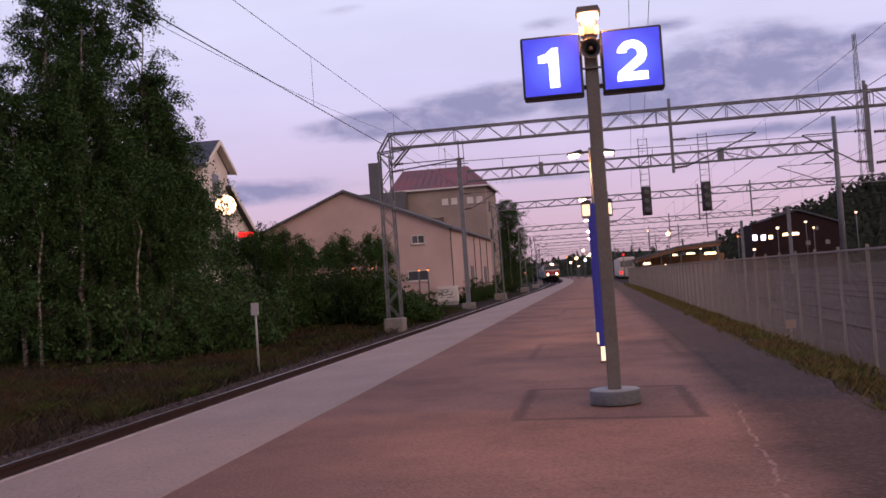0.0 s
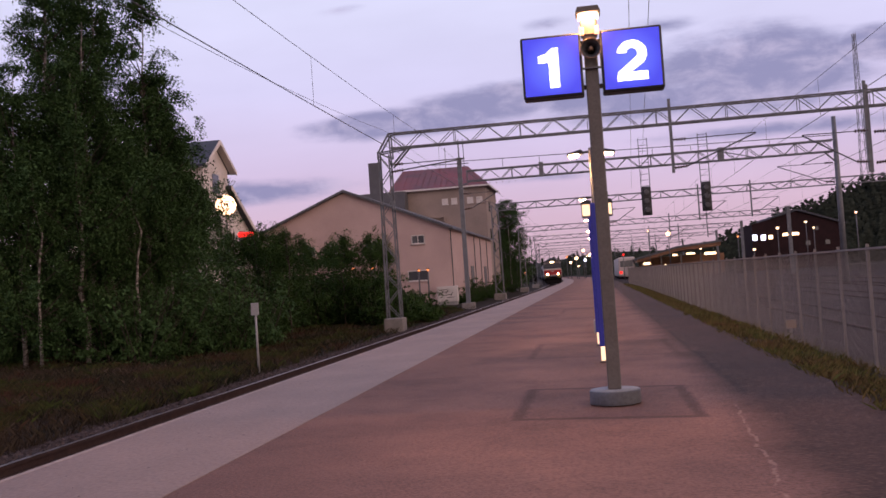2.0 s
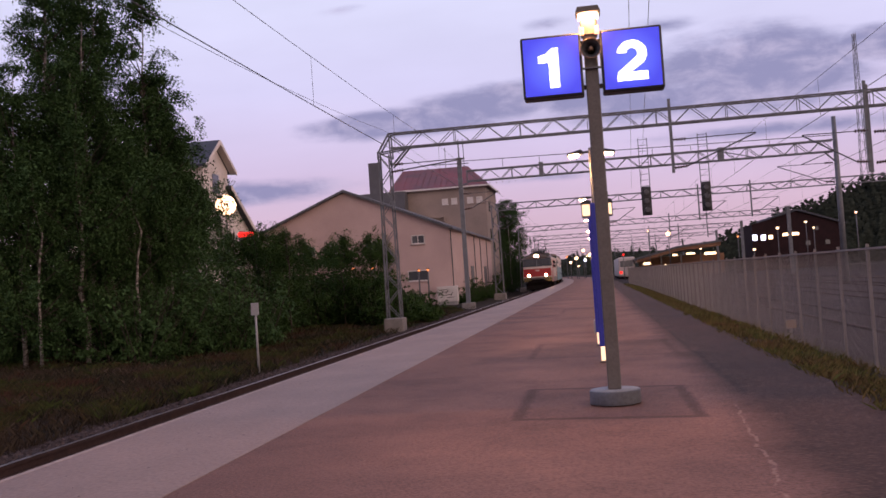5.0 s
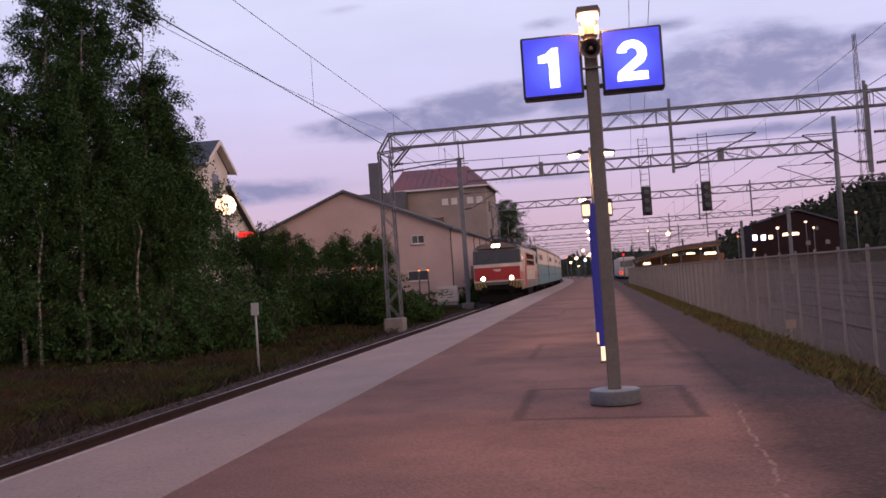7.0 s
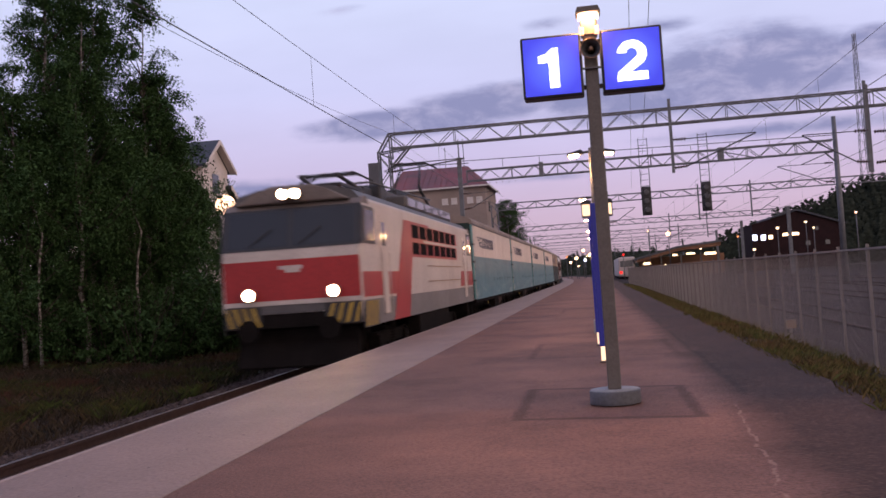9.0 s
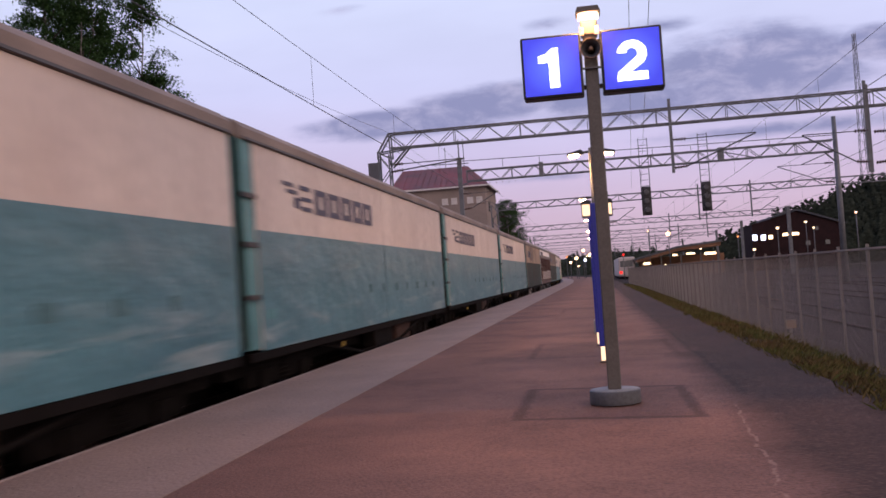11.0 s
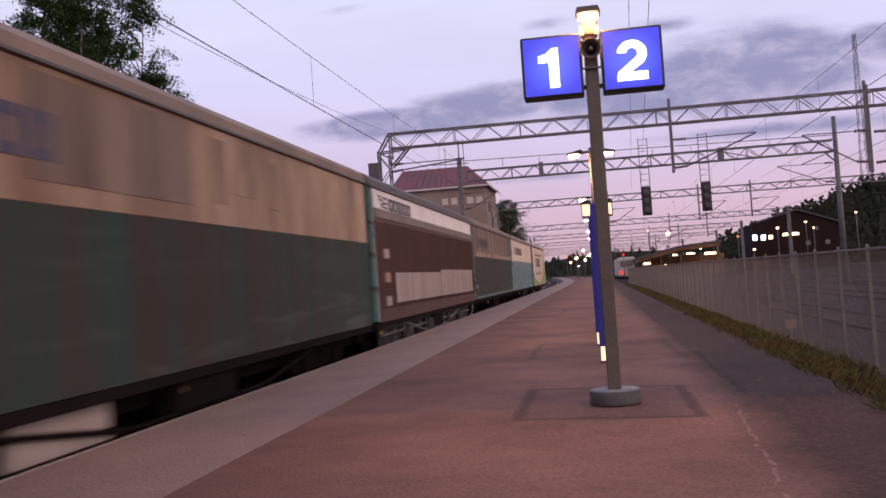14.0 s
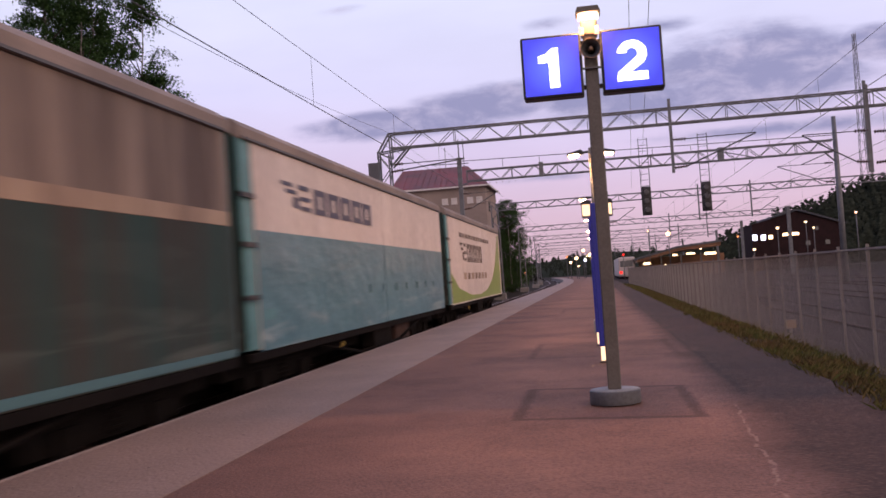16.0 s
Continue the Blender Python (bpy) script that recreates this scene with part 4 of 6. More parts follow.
bev(bm, 0.012, 1)
part("box_body", bm, M_STRAWBOX, s)
bm = boxes((-0.025, 0.025, -0.025, 0.025, -0.1, 0.43))
part("stake", bm, M_DARK_CONC, s)

# ---------- buildings ----------


def hole_wall(parent, pts, axis, at, thick, material, name="wall"):
    bm = NB()
    prism(bm, pts, axis, at, at + thick)
    return part(name, bm, material, parent)


def window_y(parent, x, z, w, h, y, lit=None, frame_m=None, name="window"):
    """A window in a wall that faces the camera: frame, sill, pane."""
    bm = boxes((x - w / 2, x + w / 2, y - 0.06, y - 0.004, z - h / 2, z - h / 2 + 0.07), (x - w / 2, x + w / 2, y - 0.06, y - 0.004, z + h / 2 - 0.07, z + h / 2),
               (x - w / 2, x - w / 2 + 0.07, y - 0.06, y - 0.004, z - h / 2, z + h / 2), (x + w / 2 - 0.07, x + w / 2, y - 0.06, y - 0.004, z - h / 2, z + h / 2),
               (x - 0.03, x + 0.03, y - 0.055, y - 0.004, z - h / 2, z + h / 2))
    fr = part(name, bm, frame_m or M_TRIM, parent)
    bm = boxes((x - w / 2 + 0.05, x + w / 2 - 0.05, y - 0.03, y - 0.006, z - h / 2 + 0.05, z + h / 2 - 0.05))
    part("pane", bm, lit or M_GLASS, fr)
    bm = boxes((x - w / 2 - 0.05, x + w / 2 + 0.05, y - 0.14, y - 0.004, z - h / 2 - 0.05, z - h / 2))
    part("sill", bm, M_TRIM, fr)


w = thing("warehouse", "long gabled warehouse in pale pink plaster with grey roof", "warehouse")
WX0, WX1, WXM, WY0, WY1, WE, WA = -29.8, -11.95, -20.83, 80.0, 112.0, 5.75, 9.45
hole_wall(w, [(WX0, -0.6), (WX1, -0.6), (WX1, WE), (WXM, WA), (WX0, WE)], 1, WY0, 0.3, M_PLASTER)
bm = boxes((WX1 - 0.3, WX1, WY0 + 0.3, WY1, -0.6, WE))
part("wall", bm, M_PLASTER, w)
bm = boxes((WX0, WX0 + 0.3, WY0 + 0.3, WY1, -0.6, WE))
part("wall", bm, M_PLASTER, w)
for sgn, xe in ((1, WX1 + 0.35), (-1, WX0 - 0.35)):
    bm = NB()
    slope = (WA - WE) / (WX1 - WXM)
    ze = WE - 0.35 * slope
    prism(bm, [(WXM, WA + 0.02), (xe, ze + 0.02), (xe, ze + 0.2), (WXM, WA + 0.2)], 1, WY0 - 0.35, WY1)
    part("roof", bm, M_ROOFGREY, w)
bm = NB()
for xe in (WX1 + 0.36, WX0 - 0.36):
    rod(bm, (WXM, WY0 - 0.37, WA + 0.05), (xe, WY0 - 0.37, WE - 0.1), 0.09, 4)
part("verge_board", bm, M_DARKSTEEL, w)
for x, z, lit in ((-24.2, 4.55, None), (-22.0, 4.6, None), (-18.7, 4.75, None), (-14.65, 4.95, None)):
    window_y(w, x, z, 1.15, 0.75, WY0)
window_y(w, -14.8, 1.9, 1.8, 0.9, WY0)
for y in (80.3, 90, 96, 101, 107):
    bm = boxes((WX1 + 0.004, WX1 + 0.09, y, y + 0.1, -0.6, WE - 0.2))
    part("downpipe", bm, M_DARKSTEEL, w)
for y in (92.5, 103.5):
    bm = boxes((WX1 + 0.004, WX1 + 0.06, y, y + 2.2, -0.6, 2.6))
    part("loading_door", bm, M_DARKSTEEL, w, "dark loading door")

w = thing("grain_store", "tall tan plastered store with a red hipped tin roof", "store building")
TX0, TX1, TY0, TY1, TE, TR = -23.2, -12.2, 112.5, 124.0, 12.3, 15.3
for d in ((TX0, TX1, TY0, TY0 + 0.3), (TX1 - 0.3, TX1, TY0 + 0.3, TY1), (TX0, TX0 + 0.3, TY0 + 0.3, TY1), (TX0, TX1, TY1, TY1 + 0.3)):
    bm = boxes((*d, -0.6, TE))
    part("wall", bm, M_PLASTER2, w)
bm = NB()
o = 0.5
c = [bm.verts.new(v) for v in ((TX0 - o, TY0 - o, TE), (TX1 + o, TY0 - o, TE), (TX1 + o, TY1 + o, TE), (TX0 - o, TY1 + o, TE), (TX0 + 0.2, 118, TR), (TX1 - 2.6, 118, TR))]
for fc in ((0, 1, 5, 4), (1, 2, 5), (2, 3, 4, 5), (3, 0, 4), (3, 2, 1, 0)):
    bm.faces.new([c[i] for i in fc])
roof = part("roof", bm, M_ROOFRED, w, "rusty red standing-seam tin roof")
bm = NB()
for k in range(20):
    x = TX0 + 0.4 + k * 0.75
    u = 1.0 if x < TX1 - 2.6 else max(0.05, (TX1 + o - x) / 3.1)
    rod(bm, (x, TY0 - o, TE + 0.04), (x, TY0 - o + 6.0 * u, TE + 0.04 + (TR - TE) * u), 0.035, 4)
part("seam", bm, M_ROOFRED, roof)
bm = boxes((TX0 - 0.55, TX1 + 0.55, TY0 - 0.56, TY0 - 0.46, TE - 0.18, TE + 0.02), (TX1 + 0.46, TX1 + 0.56, TY0 - 0.5, TY1 + 0.5, TE - 0.18, TE + 0.02))
part("gutter", bm, M_TRIM, w)
# panes painted white to stand in for lit windows
for x, z in ((-17.05, 10.65), (-15.95, 10.65), (-14.05, 10.62), (-12.95, 10.6)):
    window_y(w, x, z, 0.72, 0.72, TY0, M_TRIM)
bm = boxes((-17.3, -17.15, TY0 - 0.3, TY0 - 0.01, 6, 9.0), (-20.5, -17.3, TY0 - 0.3, TY0 - 0.01, 8.8, 9.0))
part("duct", bm, M_PLASTER2, w)
for y, z in ((115, 9.3), (118, 7.5), (118, 4.5), (115, 6.0)):
    bm = boxes((TX1 + 0.004, TX1 + 0.05, y, y + 1.3, z, z + 1.2))
    part("window", bm, M_GLASS, w)
bm = boxes((-26.3, -24.9, 113.5, 114.6, 10, 16.1))
part("vent_shaft", bm, M_ROOFGREY, w, "square grey vent shaft")
bm = boxes((-30.5, -21.5, 110.5, 112.4, 5, 12.1))
part("annex", bm, M_ROOFGREY, w, "grey sheet-clad annex")
bm = NB()
rod(bm, (-15.2, 118, TR), (-15.2, 118, TR + 3.4), 0.05, 6)
rod(bm, (-17.5, 118, TR), (-17.5, 118, TR + 2.5), 0.04, 6)
part("aerial", bm, M_DARKSTEEL, w)

w = thing("gabled_house", "cream rendered house with a steep dark roof behind birches", "house")
HX = -28.5
hole_wall(w, [(68.2, -0.5), (73.2, -0.5), (73.2, 11.2), (70.7, 13.0), (68.2, 11.3)], 0, HX - 0.3, 0.3, M_HOUSE)
bm = boxes((HX - 12, HX - 0.3, 68.2, 68.5, -0.5, 11.2))
part("wall", bm, M_HOUSE, w)
for a, b in (((70.7, 13.35), (67.7, 11.2)), ((70.7, 13.35), (73.8, 11.2))):
    bm = NB()
    prism(bm, [a, b, (b[0], b[1] - 0.2), (a[0], a[1] - 0.22)], 0, HX - 12, HX + 0.5)
    part("roof", bm, M_ROOFDARK, w)
    bm = NB()
    prism(bm, [(a[0], a[1] - 0.225), (b[0], b[1] - 0.205), (b[0], b[1] - 0.245), (a[0], a[1] - 0.265)], 0, HX + 0.01, HX + 0.49)
    part("soffit", bm, M_HOUSE, w, "cream boarded soffit")
    bm = NB()
    prism(bm, [(a[0], a[1] - 0.02), (b[0], b[1] - 0.02), (b[0], b[1] - 0.32), (a[0], a[1] - 0.36)], 0, HX + 0.5, HX + 0.58)
    part("verge_board", bm, M_HOUSE, w)
hole_wall(w, [(73.0, -0.5), (78.5, -0.5), (78.5, 5.9), (73.0, 9.6)], 0, HX - 0.3, 0.3, M_HOUSE)
bm = NB()
prism(bm, [(72.6, 10.0), (79.2, 5.7), (79.2, 5.45), (72.6, 9.75)], 0, HX - 8, HX + 0.5)
part("lean_to_roof", bm, M_ROOFDARK, w)
bm = NB()
prism(bm, [(72.6, 9.97), (79.2, 5.67), (79.2, 5.30), (72.6, 9.60)], 0, HX + 0.5, HX + 0.57)
part("verge_board", bm, M_HOUSE, w)
bm = boxes((HX - 12, HX + 0.3, 67.72, 67.78, 11.0, 11.2))
part("gutter", bm, M_TRIM, w)
for y, z in ((70.0, 9.2), (70.0, 6.0), (75.0, 5.0)):
    bm = boxes((HX + 0.004, HX + 0.05, y, y + 1.2, z, z + 1.5))
    part("window", bm, M_GLASS, w)
s = thing("haloed_street_lamp", "warm street lamp seen through leaves, its globe enlarged to show its glow", "street lamp")
bm = NB()
rod(bm, (-23.6, 60, -0.6), (-23.6, 60, 6.8), 0.06, 8)
part("pole", bm, M_DARKSTEEL, s)
# globe far wider than the lamp, so its glow is built in
bm = NB()
bmesh.ops.create_icosphere(bm, subdivisions=2, radius=0.68, matrix=Matrix.Translation((-23.6, 60, 7.2)))
part("globe", bm, M_LAMP, s)
s = thing("red_shop_sign", "glowing red sign on posts beside the house", "sign")
bm = boxes((-22.9, -21.75, 60, 60.15, 5.02, 5.36))
bev(bm, 0.06)
part("sign_face", bm, M_RED, s)
for x in (-22.8, -21.9):
    bm = boxes((x - 0.04, x + 0.04, 60.02, 60.1, -0.6, 5.0))
    part("post", bm, M_DARKSTEEL, s)

# ---------- plants ----------


def leaf_cloud(rnd, sprays, leaves, size, droop, V, F, spread=0.10):
    for (cx, cy, cz, L) in sprays:
        a = rnd.random() * 6.283
        ox, oy = math.cos(a), math.sin(a)
        for k in range(leaves):
            u = rnd.random()
            px = cx + ox * L * 0.5 * u + rnd.gauss(0, spread * L)
            py = cy + oy * L * 0.5 * u + rnd.gauss(0, spread * L)
            pz = cz - droop * L * u * u + rnd.gauss(0, 0.08 * L)
            s = size * rnd.uniform(0.6, 1.3)
            t1, t2 = rnd.random() * 6.283, rnd.uniform(-1.2, 1.2)
            d = (math.cos(t1) * math.cos(t2) * s, math.sin(t1) * math.cos(t2) * s, math.sin(t2) * s - 0.4 * s)
            e = (-math.sin(t1) * s * 0.42, math.cos(t1) * s * 0.42, rnd.uniform(-0.3, 0.3) * s)
            b = len(V)
            V += [(px + e[0], py + e[1], pz + e[2]), (px + d[0], py + d[1], pz + d[2]), (px - e[0], py - e[1], pz - e[2])]
            F.append((b, b + 1, b + 2))


def hanging_twigs(rnd, twigs, leaves, size, V, F):
    """Leaves strung along thin twigs that run outwards and then hang down."""
    for (cx, cy, cz, L, a, hang) in twigs:
        ox, oy = math.cos(a), math.sin(a)
        for k in range(leaves):
            u = rnd.random()
            wide = 0.05 + 0.06 * u
            px = cx + ox * L * (0.75 * u - 0.2 * hang * u * u) + rnd.gauss(0, wide)
            py = cy + oy * L * (0.75 * u - 0.2 * hang * u * u) + rnd.gauss(0, wide)
            pz = cz + L * (0.28 * u - hang * u * u) + rnd.gauss(0, wide)
            s = size * rnd.uniform(0.6, 1.3)
            t1, t2 = rnd.random() * 6.283, rnd.uniform(-1.3, 0.6)
            d = (math.cos(t1) * math.cos(t2) * s, math.sin(t1) * math.cos(t2) * s, math.sin(t2) * s)
            e = (-math.sin(t1) * s * 0.4, math.cos(t1) * s * 0.4, rnd.uniform(-0.3, 0.3) * s)
            b = len(V)
            V += [(px + e[0], py + e[1], pz + e[2]), (px + d[0], py + d[1], pz + d[2]), (px - e[0], py - e[1], pz - e[2])]
            F.append((b, b + 1, b + 2))


def birch(seed, h, r, low=0.12, name="birch_tree", label="tall birch with pale trunk and drooping dark green leaves", n=560, leaves=72, size=0.077, lean=0.0, m_leaf=None, bark=None):
    rnd = random.Random(seed)
    t = thing(name, label, "tree", "birches beside the line")
    bm = NB()
    pts, radii = [(0, 0, -0.3)], [0.0085 * h]
    for k in range(1, 9):
        u = k / 8
        pts.append((lean * u * u * h + rnd.gauss(0, 0.06), rnd.gauss(0, 0.06), h * 0.96 * u))
        radii.append(0.0078 * h * (1 - u) + 0.010)
    tube(bm, pts, radii)
    part("trunk", bm, bark or M_BARK, t, "" if bark else "pale birch bark with dark marks")
    bm = NB()
    twigs = []
    limbs = int(n / 9)
    for i in range(limbs):
        u = low + (1 - low) * rnd.random() ** 0.85
        z0 = h * u
        prof = r * (0.5 + 0.5 * math.sin(math.pi * min(1, (u - low) / (1 - low) * 0.9 + 0.12))) * (1.0 if u < 0.5 else max(0.12, (1.04 - u) / 0.54))
        a = rnd.random() * 6.283
        reach = prof * rnd.choice((rnd.uniform(0.35, 0.8), rnd.uniform(0.6, 1.1), rnd.uniform(1.0, 1.5)))
        x0 = lean * u * u * h
        rise = rnd.uniform(0.2, 0.6) if u < 0.5 else rnd.uniform(0.45, 1.1)
        tip = Vector((x0 + math.cos(a) * reach, math.sin(a) * reach, z0 + reach * rise))
        base = Vector((x0, 0, max(0.3, z0 - reach * 0.35)))
        rod(bm, base, tip, 0.0022 * h, 4, 0.006, cap=False)
        for j in range(9 if u < 0.72 else 7):
            c = base.lerp(tip, 0.22 + 0.78 * rnd.random())
            twigs.append((c.x + rnd.gauss(0, 0.1), c.y + rnd.gauss(0, 0.1), c.z + rnd.gauss(0, 0.1), rnd.uniform(0.55, 1.15), a + rnd.gauss(0, 0.8), rnd.uniform(0.35, 1.5) if u < 0.75 else rnd.uniform(0.1, 0.8)))
    tagged(part("branch_frame", bm, M_BARKDARK, t), kind="stuff")
    V, F = [], []
    hanging_twigs(rnd, twigs, leaves, size, V, F)
    part("crown", soup("crown", V, F, m_leaf or M_LEAF), None, t)
    return t


def shrub(seed, h, r, n=110, leaves=42, size=0.094, m_leaf=None, label="dense green willow shrub on the verge"):
    rnd = random.Random(seed)
    t = thing("willow_shrub", label, "shrub", "shrubs along the line")
    bm = NB()
    sprays = []
    for i in range(int(n / 6)):
        a, reach, up = rnd.random() * 6.283, r * rnd.random() ** 0.6, h * rnd.uniform(0.35, 1.0)
        up *= 1 - 0.35 * (reach / r) ** 2
        tip = Vector((math.cos(a) * reach, math.sin(a) * reach, up))
        rod(bm, (math.cos(a) * 0.1, math.sin(a) * 0.1, -0.2), tip, 0.02, 4, 0.005, cap=False)
        for j in range(6):
            c = Vector((0, 0, 0)).lerp(tip, 0.15 + 0.87 * rnd.random())
            sprays.append((c.x + rnd.gauss(0, 0.15), c.y + rnd.gauss(0, 0.15), max(0.1, c.z), rnd.uniform(0.45, 0.9)))
    tagged(part("stem_clump", bm, M_BARKDARK, t), kind="stuff")
    V, F = [], []
    leaf_cloud(rnd, sprays, leaves, size, 0.35, V, F)
    part("foliage", soup("foliage", V, F, m_leaf or M_BUSH), None, t)
    return t


birches = [birch(11, 15.0, 2.3), birch(12, 13.0, 2.0), birch(13, 9.5, 2.1), birch(14, 12.4, 1.75, lean=0.01), birch(15, 6.8, 1.6, n=260), birch(16, 5.0, 1.05, n=240, size=0.065, low=0.05, bark=M_BARKDARK, name="young_birch", label="slim young birch among the shrubs", m_leaf=M_BUSH)]
spots = [(0, -17.6, 29.5, 0), (0, -16.6, 31.0, 120), (1, -16.0, 29.0, 40), (3, -14.5, 30.0, 10), (2, -15.3, 31.5, 70), (2, -19.9, 29.0, 200),
         (1, -18.9, 33.5, 250), (2, -22.0, 38.0, 300), (2, -15.6, 27.6, 300), (2, -17.4, 27.2, 30), (4, -14.05, 30.5, 0), (4, -14.2, 28.3, 100),
         (2, -21.5, 33.0, 140), (2, -18.6, 27.0, 260), (4, -14.4, 32.5, 200), (4, -16.5, 26.6, 50), (0, -19.6, 33.0, 80), (2, -14.2, 30.6, 15), (5, -13.4, 41.0, 0), (5, -14.6, 44.0, 90), (4, -16.8, 39.0, 130), (4, -18.3, 42.5, 20), (2, -17.6, 38.0, 90)]
used = set()
for i, x, y, a in spots:
    m = pose(x, y, -0.6, 0, 0, a)
    if i not in used:
        birches[i].matrix_basis = m
        used.add(i)
    else:
        copy_thing(birches[i], m)
shrubs = [shrub(21, 3.2, 1.5), shrub(22, 4.4, 1.5, n=130), shrub(23, 1.9, 1.2), shrub(24, 5.3, 1.4, n=140), shrub(25, 3.4, 1.6, m_leaf=M_LEAF, label="dark green shrub under the birches")]
rnd = random.Random(6)
spots = []
for k in range(96):
    y = rnd.uniform(30, 76)
    inner = -11.9 - 0.035 * (y - 30)
    x = inner - 6.0 * rnd.random() ** 1.3
    spots.append((rnd.choice((0, 0, 1, 2, 2, 3)), x, y))
for k in range(24):
    spots.append((rnd.choice((0, 1, 1)), rnd.uniform(-21.5, -13.4), rnd.uniform(27.5, 31.5)))
for k in range(34):
    y = rnd.uniform(46, 64)
    spots.append((rnd.choice((1, 3, 3)), -y * rnd.uniform(0.205, 0.36), y))
for k in range(20):
    spots.append((rnd.choice((0, 1, 2)), rnd.uniform(-12.6, -10.6), rnd.uniform(74, 125)))
spots = [q for q in spots if not (q[2] < 81 and -0.19 < q[1] / q[2] < -0.125)]
spots = [(rnd.choice((0, 0, 1) if q[1] / q[2] < -0.235 else (0, 0, 2)) if q[2] < 81 and -0.292 < q[1] / q[2] else 1 if q[0] == 3 and -0.33 < q[1] / q[2] else q[0], q[1], q[2]) for q in spots]
for k in range(12):
    y = rnd.uniform(48, 68)
    spots.append((rnd.choice((1, 1, 0)), -y * rnd.uniform(0.222, 0.305), y))
for k in range(9):
    y = rnd.uniform(44, 72)
    spots.append((2, -y * rnd.uniform(0.176, 0.205), y))
spots = [(4 if q[1] / q[2] < -0.345 else q[0], q[1], q[2]) for q in spots]
# tall willows before the house and the warehouse, and a dense underwood among the birches
for k in range(16):
    y = rnd.uniform(42, 58)
    spots.append((rnd.choice((0, 0, 1)), -y * rnd.uniform(0.335, 0.41), y))
for k in range(12):
    y = rnd.uniform(46, 60)
    spots.append((rnd.choice((0, 1)), -y * rnd.uniform(0.215, 0.335), y))
for k in range(8):
    y = rnd.uniform(50, 56)
    spots.append((1, -y * rnd.uniform(0.335, 0.40), y))
for k in range(12):
    y = rnd.uniform(32, 40)
    spots.append((3, -y * rnd.uniform(0.44, 0.66), y))
used = set()
for i, x, y in spots:
    m = pose(x, y, -0.75, 0, 0, rnd.random() * 360) @ Matrix.Diagonal((1, 1, rnd.uniform(0.72, 1.12), 1))
    if i not in used:
        shrubs[i].matrix_basis = m
        used.add(i)
    else:
        copy_thing(shrubs[i], m)
for k in range(5):
    y = rnd.uniform(40, 60)
    copy_thing(birches[5], pose(-y * rnd.uniform(0.305, 0.37), y, -0.75, 0, 0, rnd.random() * 360))
for x, y, a in ((-17.6, 45.5, 20), (-16.9, 46.5, 140), (-16.3, 45.0, 250), (-18.3, 47.0, 80)):
    copy_thing(birches[5], pose(x, y, -0.75, 0, 0, a) @ Matrix.Diagonal((1.3, 1.3, 1.1, 1)))
for k in range(7):
    y = rnd.uniform(47, 58)
    copy_thing(birches[5], pose(-y * rnd.uniform(0.21, 0.30), y, -0.75, 0, 0, rnd.random() * 360))
for x, y, a in ((-11.1, 127.5, 0), (-11.9, 130, 80), (-12.9, 133, 200), (-10.9, 134, 140)):
    copy_thing(birches[2], pose(x, y, -0.8, 0, 0, a) @ Matrix.Diagonal((1.25, 1.25, 1.3, 1)))
for x, y, a in ((-33, 88, 0), (-38, 92, 90), (-30.5, 96, 180), (-36, 84, 30)):
    copy_thing(birches[2], pose(x, y, -0.8, 0, 0, a))

# dry grass on the verge, weeds by the fence


def grass(name, material, n, place, hmin, hmax, label, seed):
    rnd = random.Random(seed)
    V, F = [], []
    for k in range(n):
        x, y, z = place(rnd)
        h = rnd.uniform(hmin, hmax)
        a = rnd.random() * 6.283
        w, b = rnd.uniform(0.002, 0.005) * (1 + y * 0.025), len(V)
        ca, sa = math.cos(a), math.sin(a)
        lx, ly = rnd.gauss(0, 0.45) * h, rnd.gauss(0, 0.45) * h
        V += [(x - ca * w, y - sa * w, z), (x + ca * w, y + sa * w, z), (x + lx * 0.4 + ca * w * 0.7, y + ly * 0.4 + sa * w * 0.7, z + h * 0.6), (x + lx, y + ly, z + h * 0.95)]
        F.append((b, b + 1, b + 2, b + 3))
    return tagged(new(name, soup(name, V, F, material)), label, "grass", kind="stuff")


def verge(rnd):
    y = 9 + 60 * rnd.random() ** 1.4
    while True:
        x = -8.5 - 9.5 * rnd.random() - 0.12 * max(0, y - 20) * rnd.random()
        if noise.noise(Vector((x * 0.7, y * 0.5, 1.3))) > rnd.uniform(-0.9, 0.1):
            break
    return x, y, -0.80 + max(0, -9.5 - x) * 0.026


def herbs(rnd):
    while True:
        x, y, z = verge(rnd)
        if noise.noise(Vector((x * 0.9, y * 0.45, 7.0))) > rnd.uniform(0.0, 0.3):
            return x, y, z


def fenceside(rnd):
    y = 6 + 80 * rnd.random() ** 1.7
    x = 2.24 + abs(rnd.gauss(0.62, 0.5))
    while noise.noise(Vector((x * 1.3, y * 0.9, 4.0))) < rnd.uniform(-0.35, 0.3):
        x, y = 2.24 + abs(rnd.gauss(0.62, 0.5)), 6 + 80 * rnd.random() ** 1.7
    return x + sway(y), y, -0.07 - 0.225 * max(0, x - 2.34)


grass("dry_grass", M_DRYGRASS, 140000, verge, 0.04, 0.24, "dry brown and green grass on the verge", 3)
grass("verge_herbs", M_HERB, 90000, herbs, 0.05, 0.32, "low green and reddish herbs on the verge", 8)
grass("straw_stalks", M_STRAW, 9000, verge, 0.06, 0.26, "pale dry stalks standing in the verge", 9)
grass("weeds", M_WEED, 30000, fenceside, 0.03, 0.16, "green and rusty weeds along the fence", 5)
bm = NB()
strip(bm, 2.34, 4.3, -0.06, -0.50, LONG, 0.5)
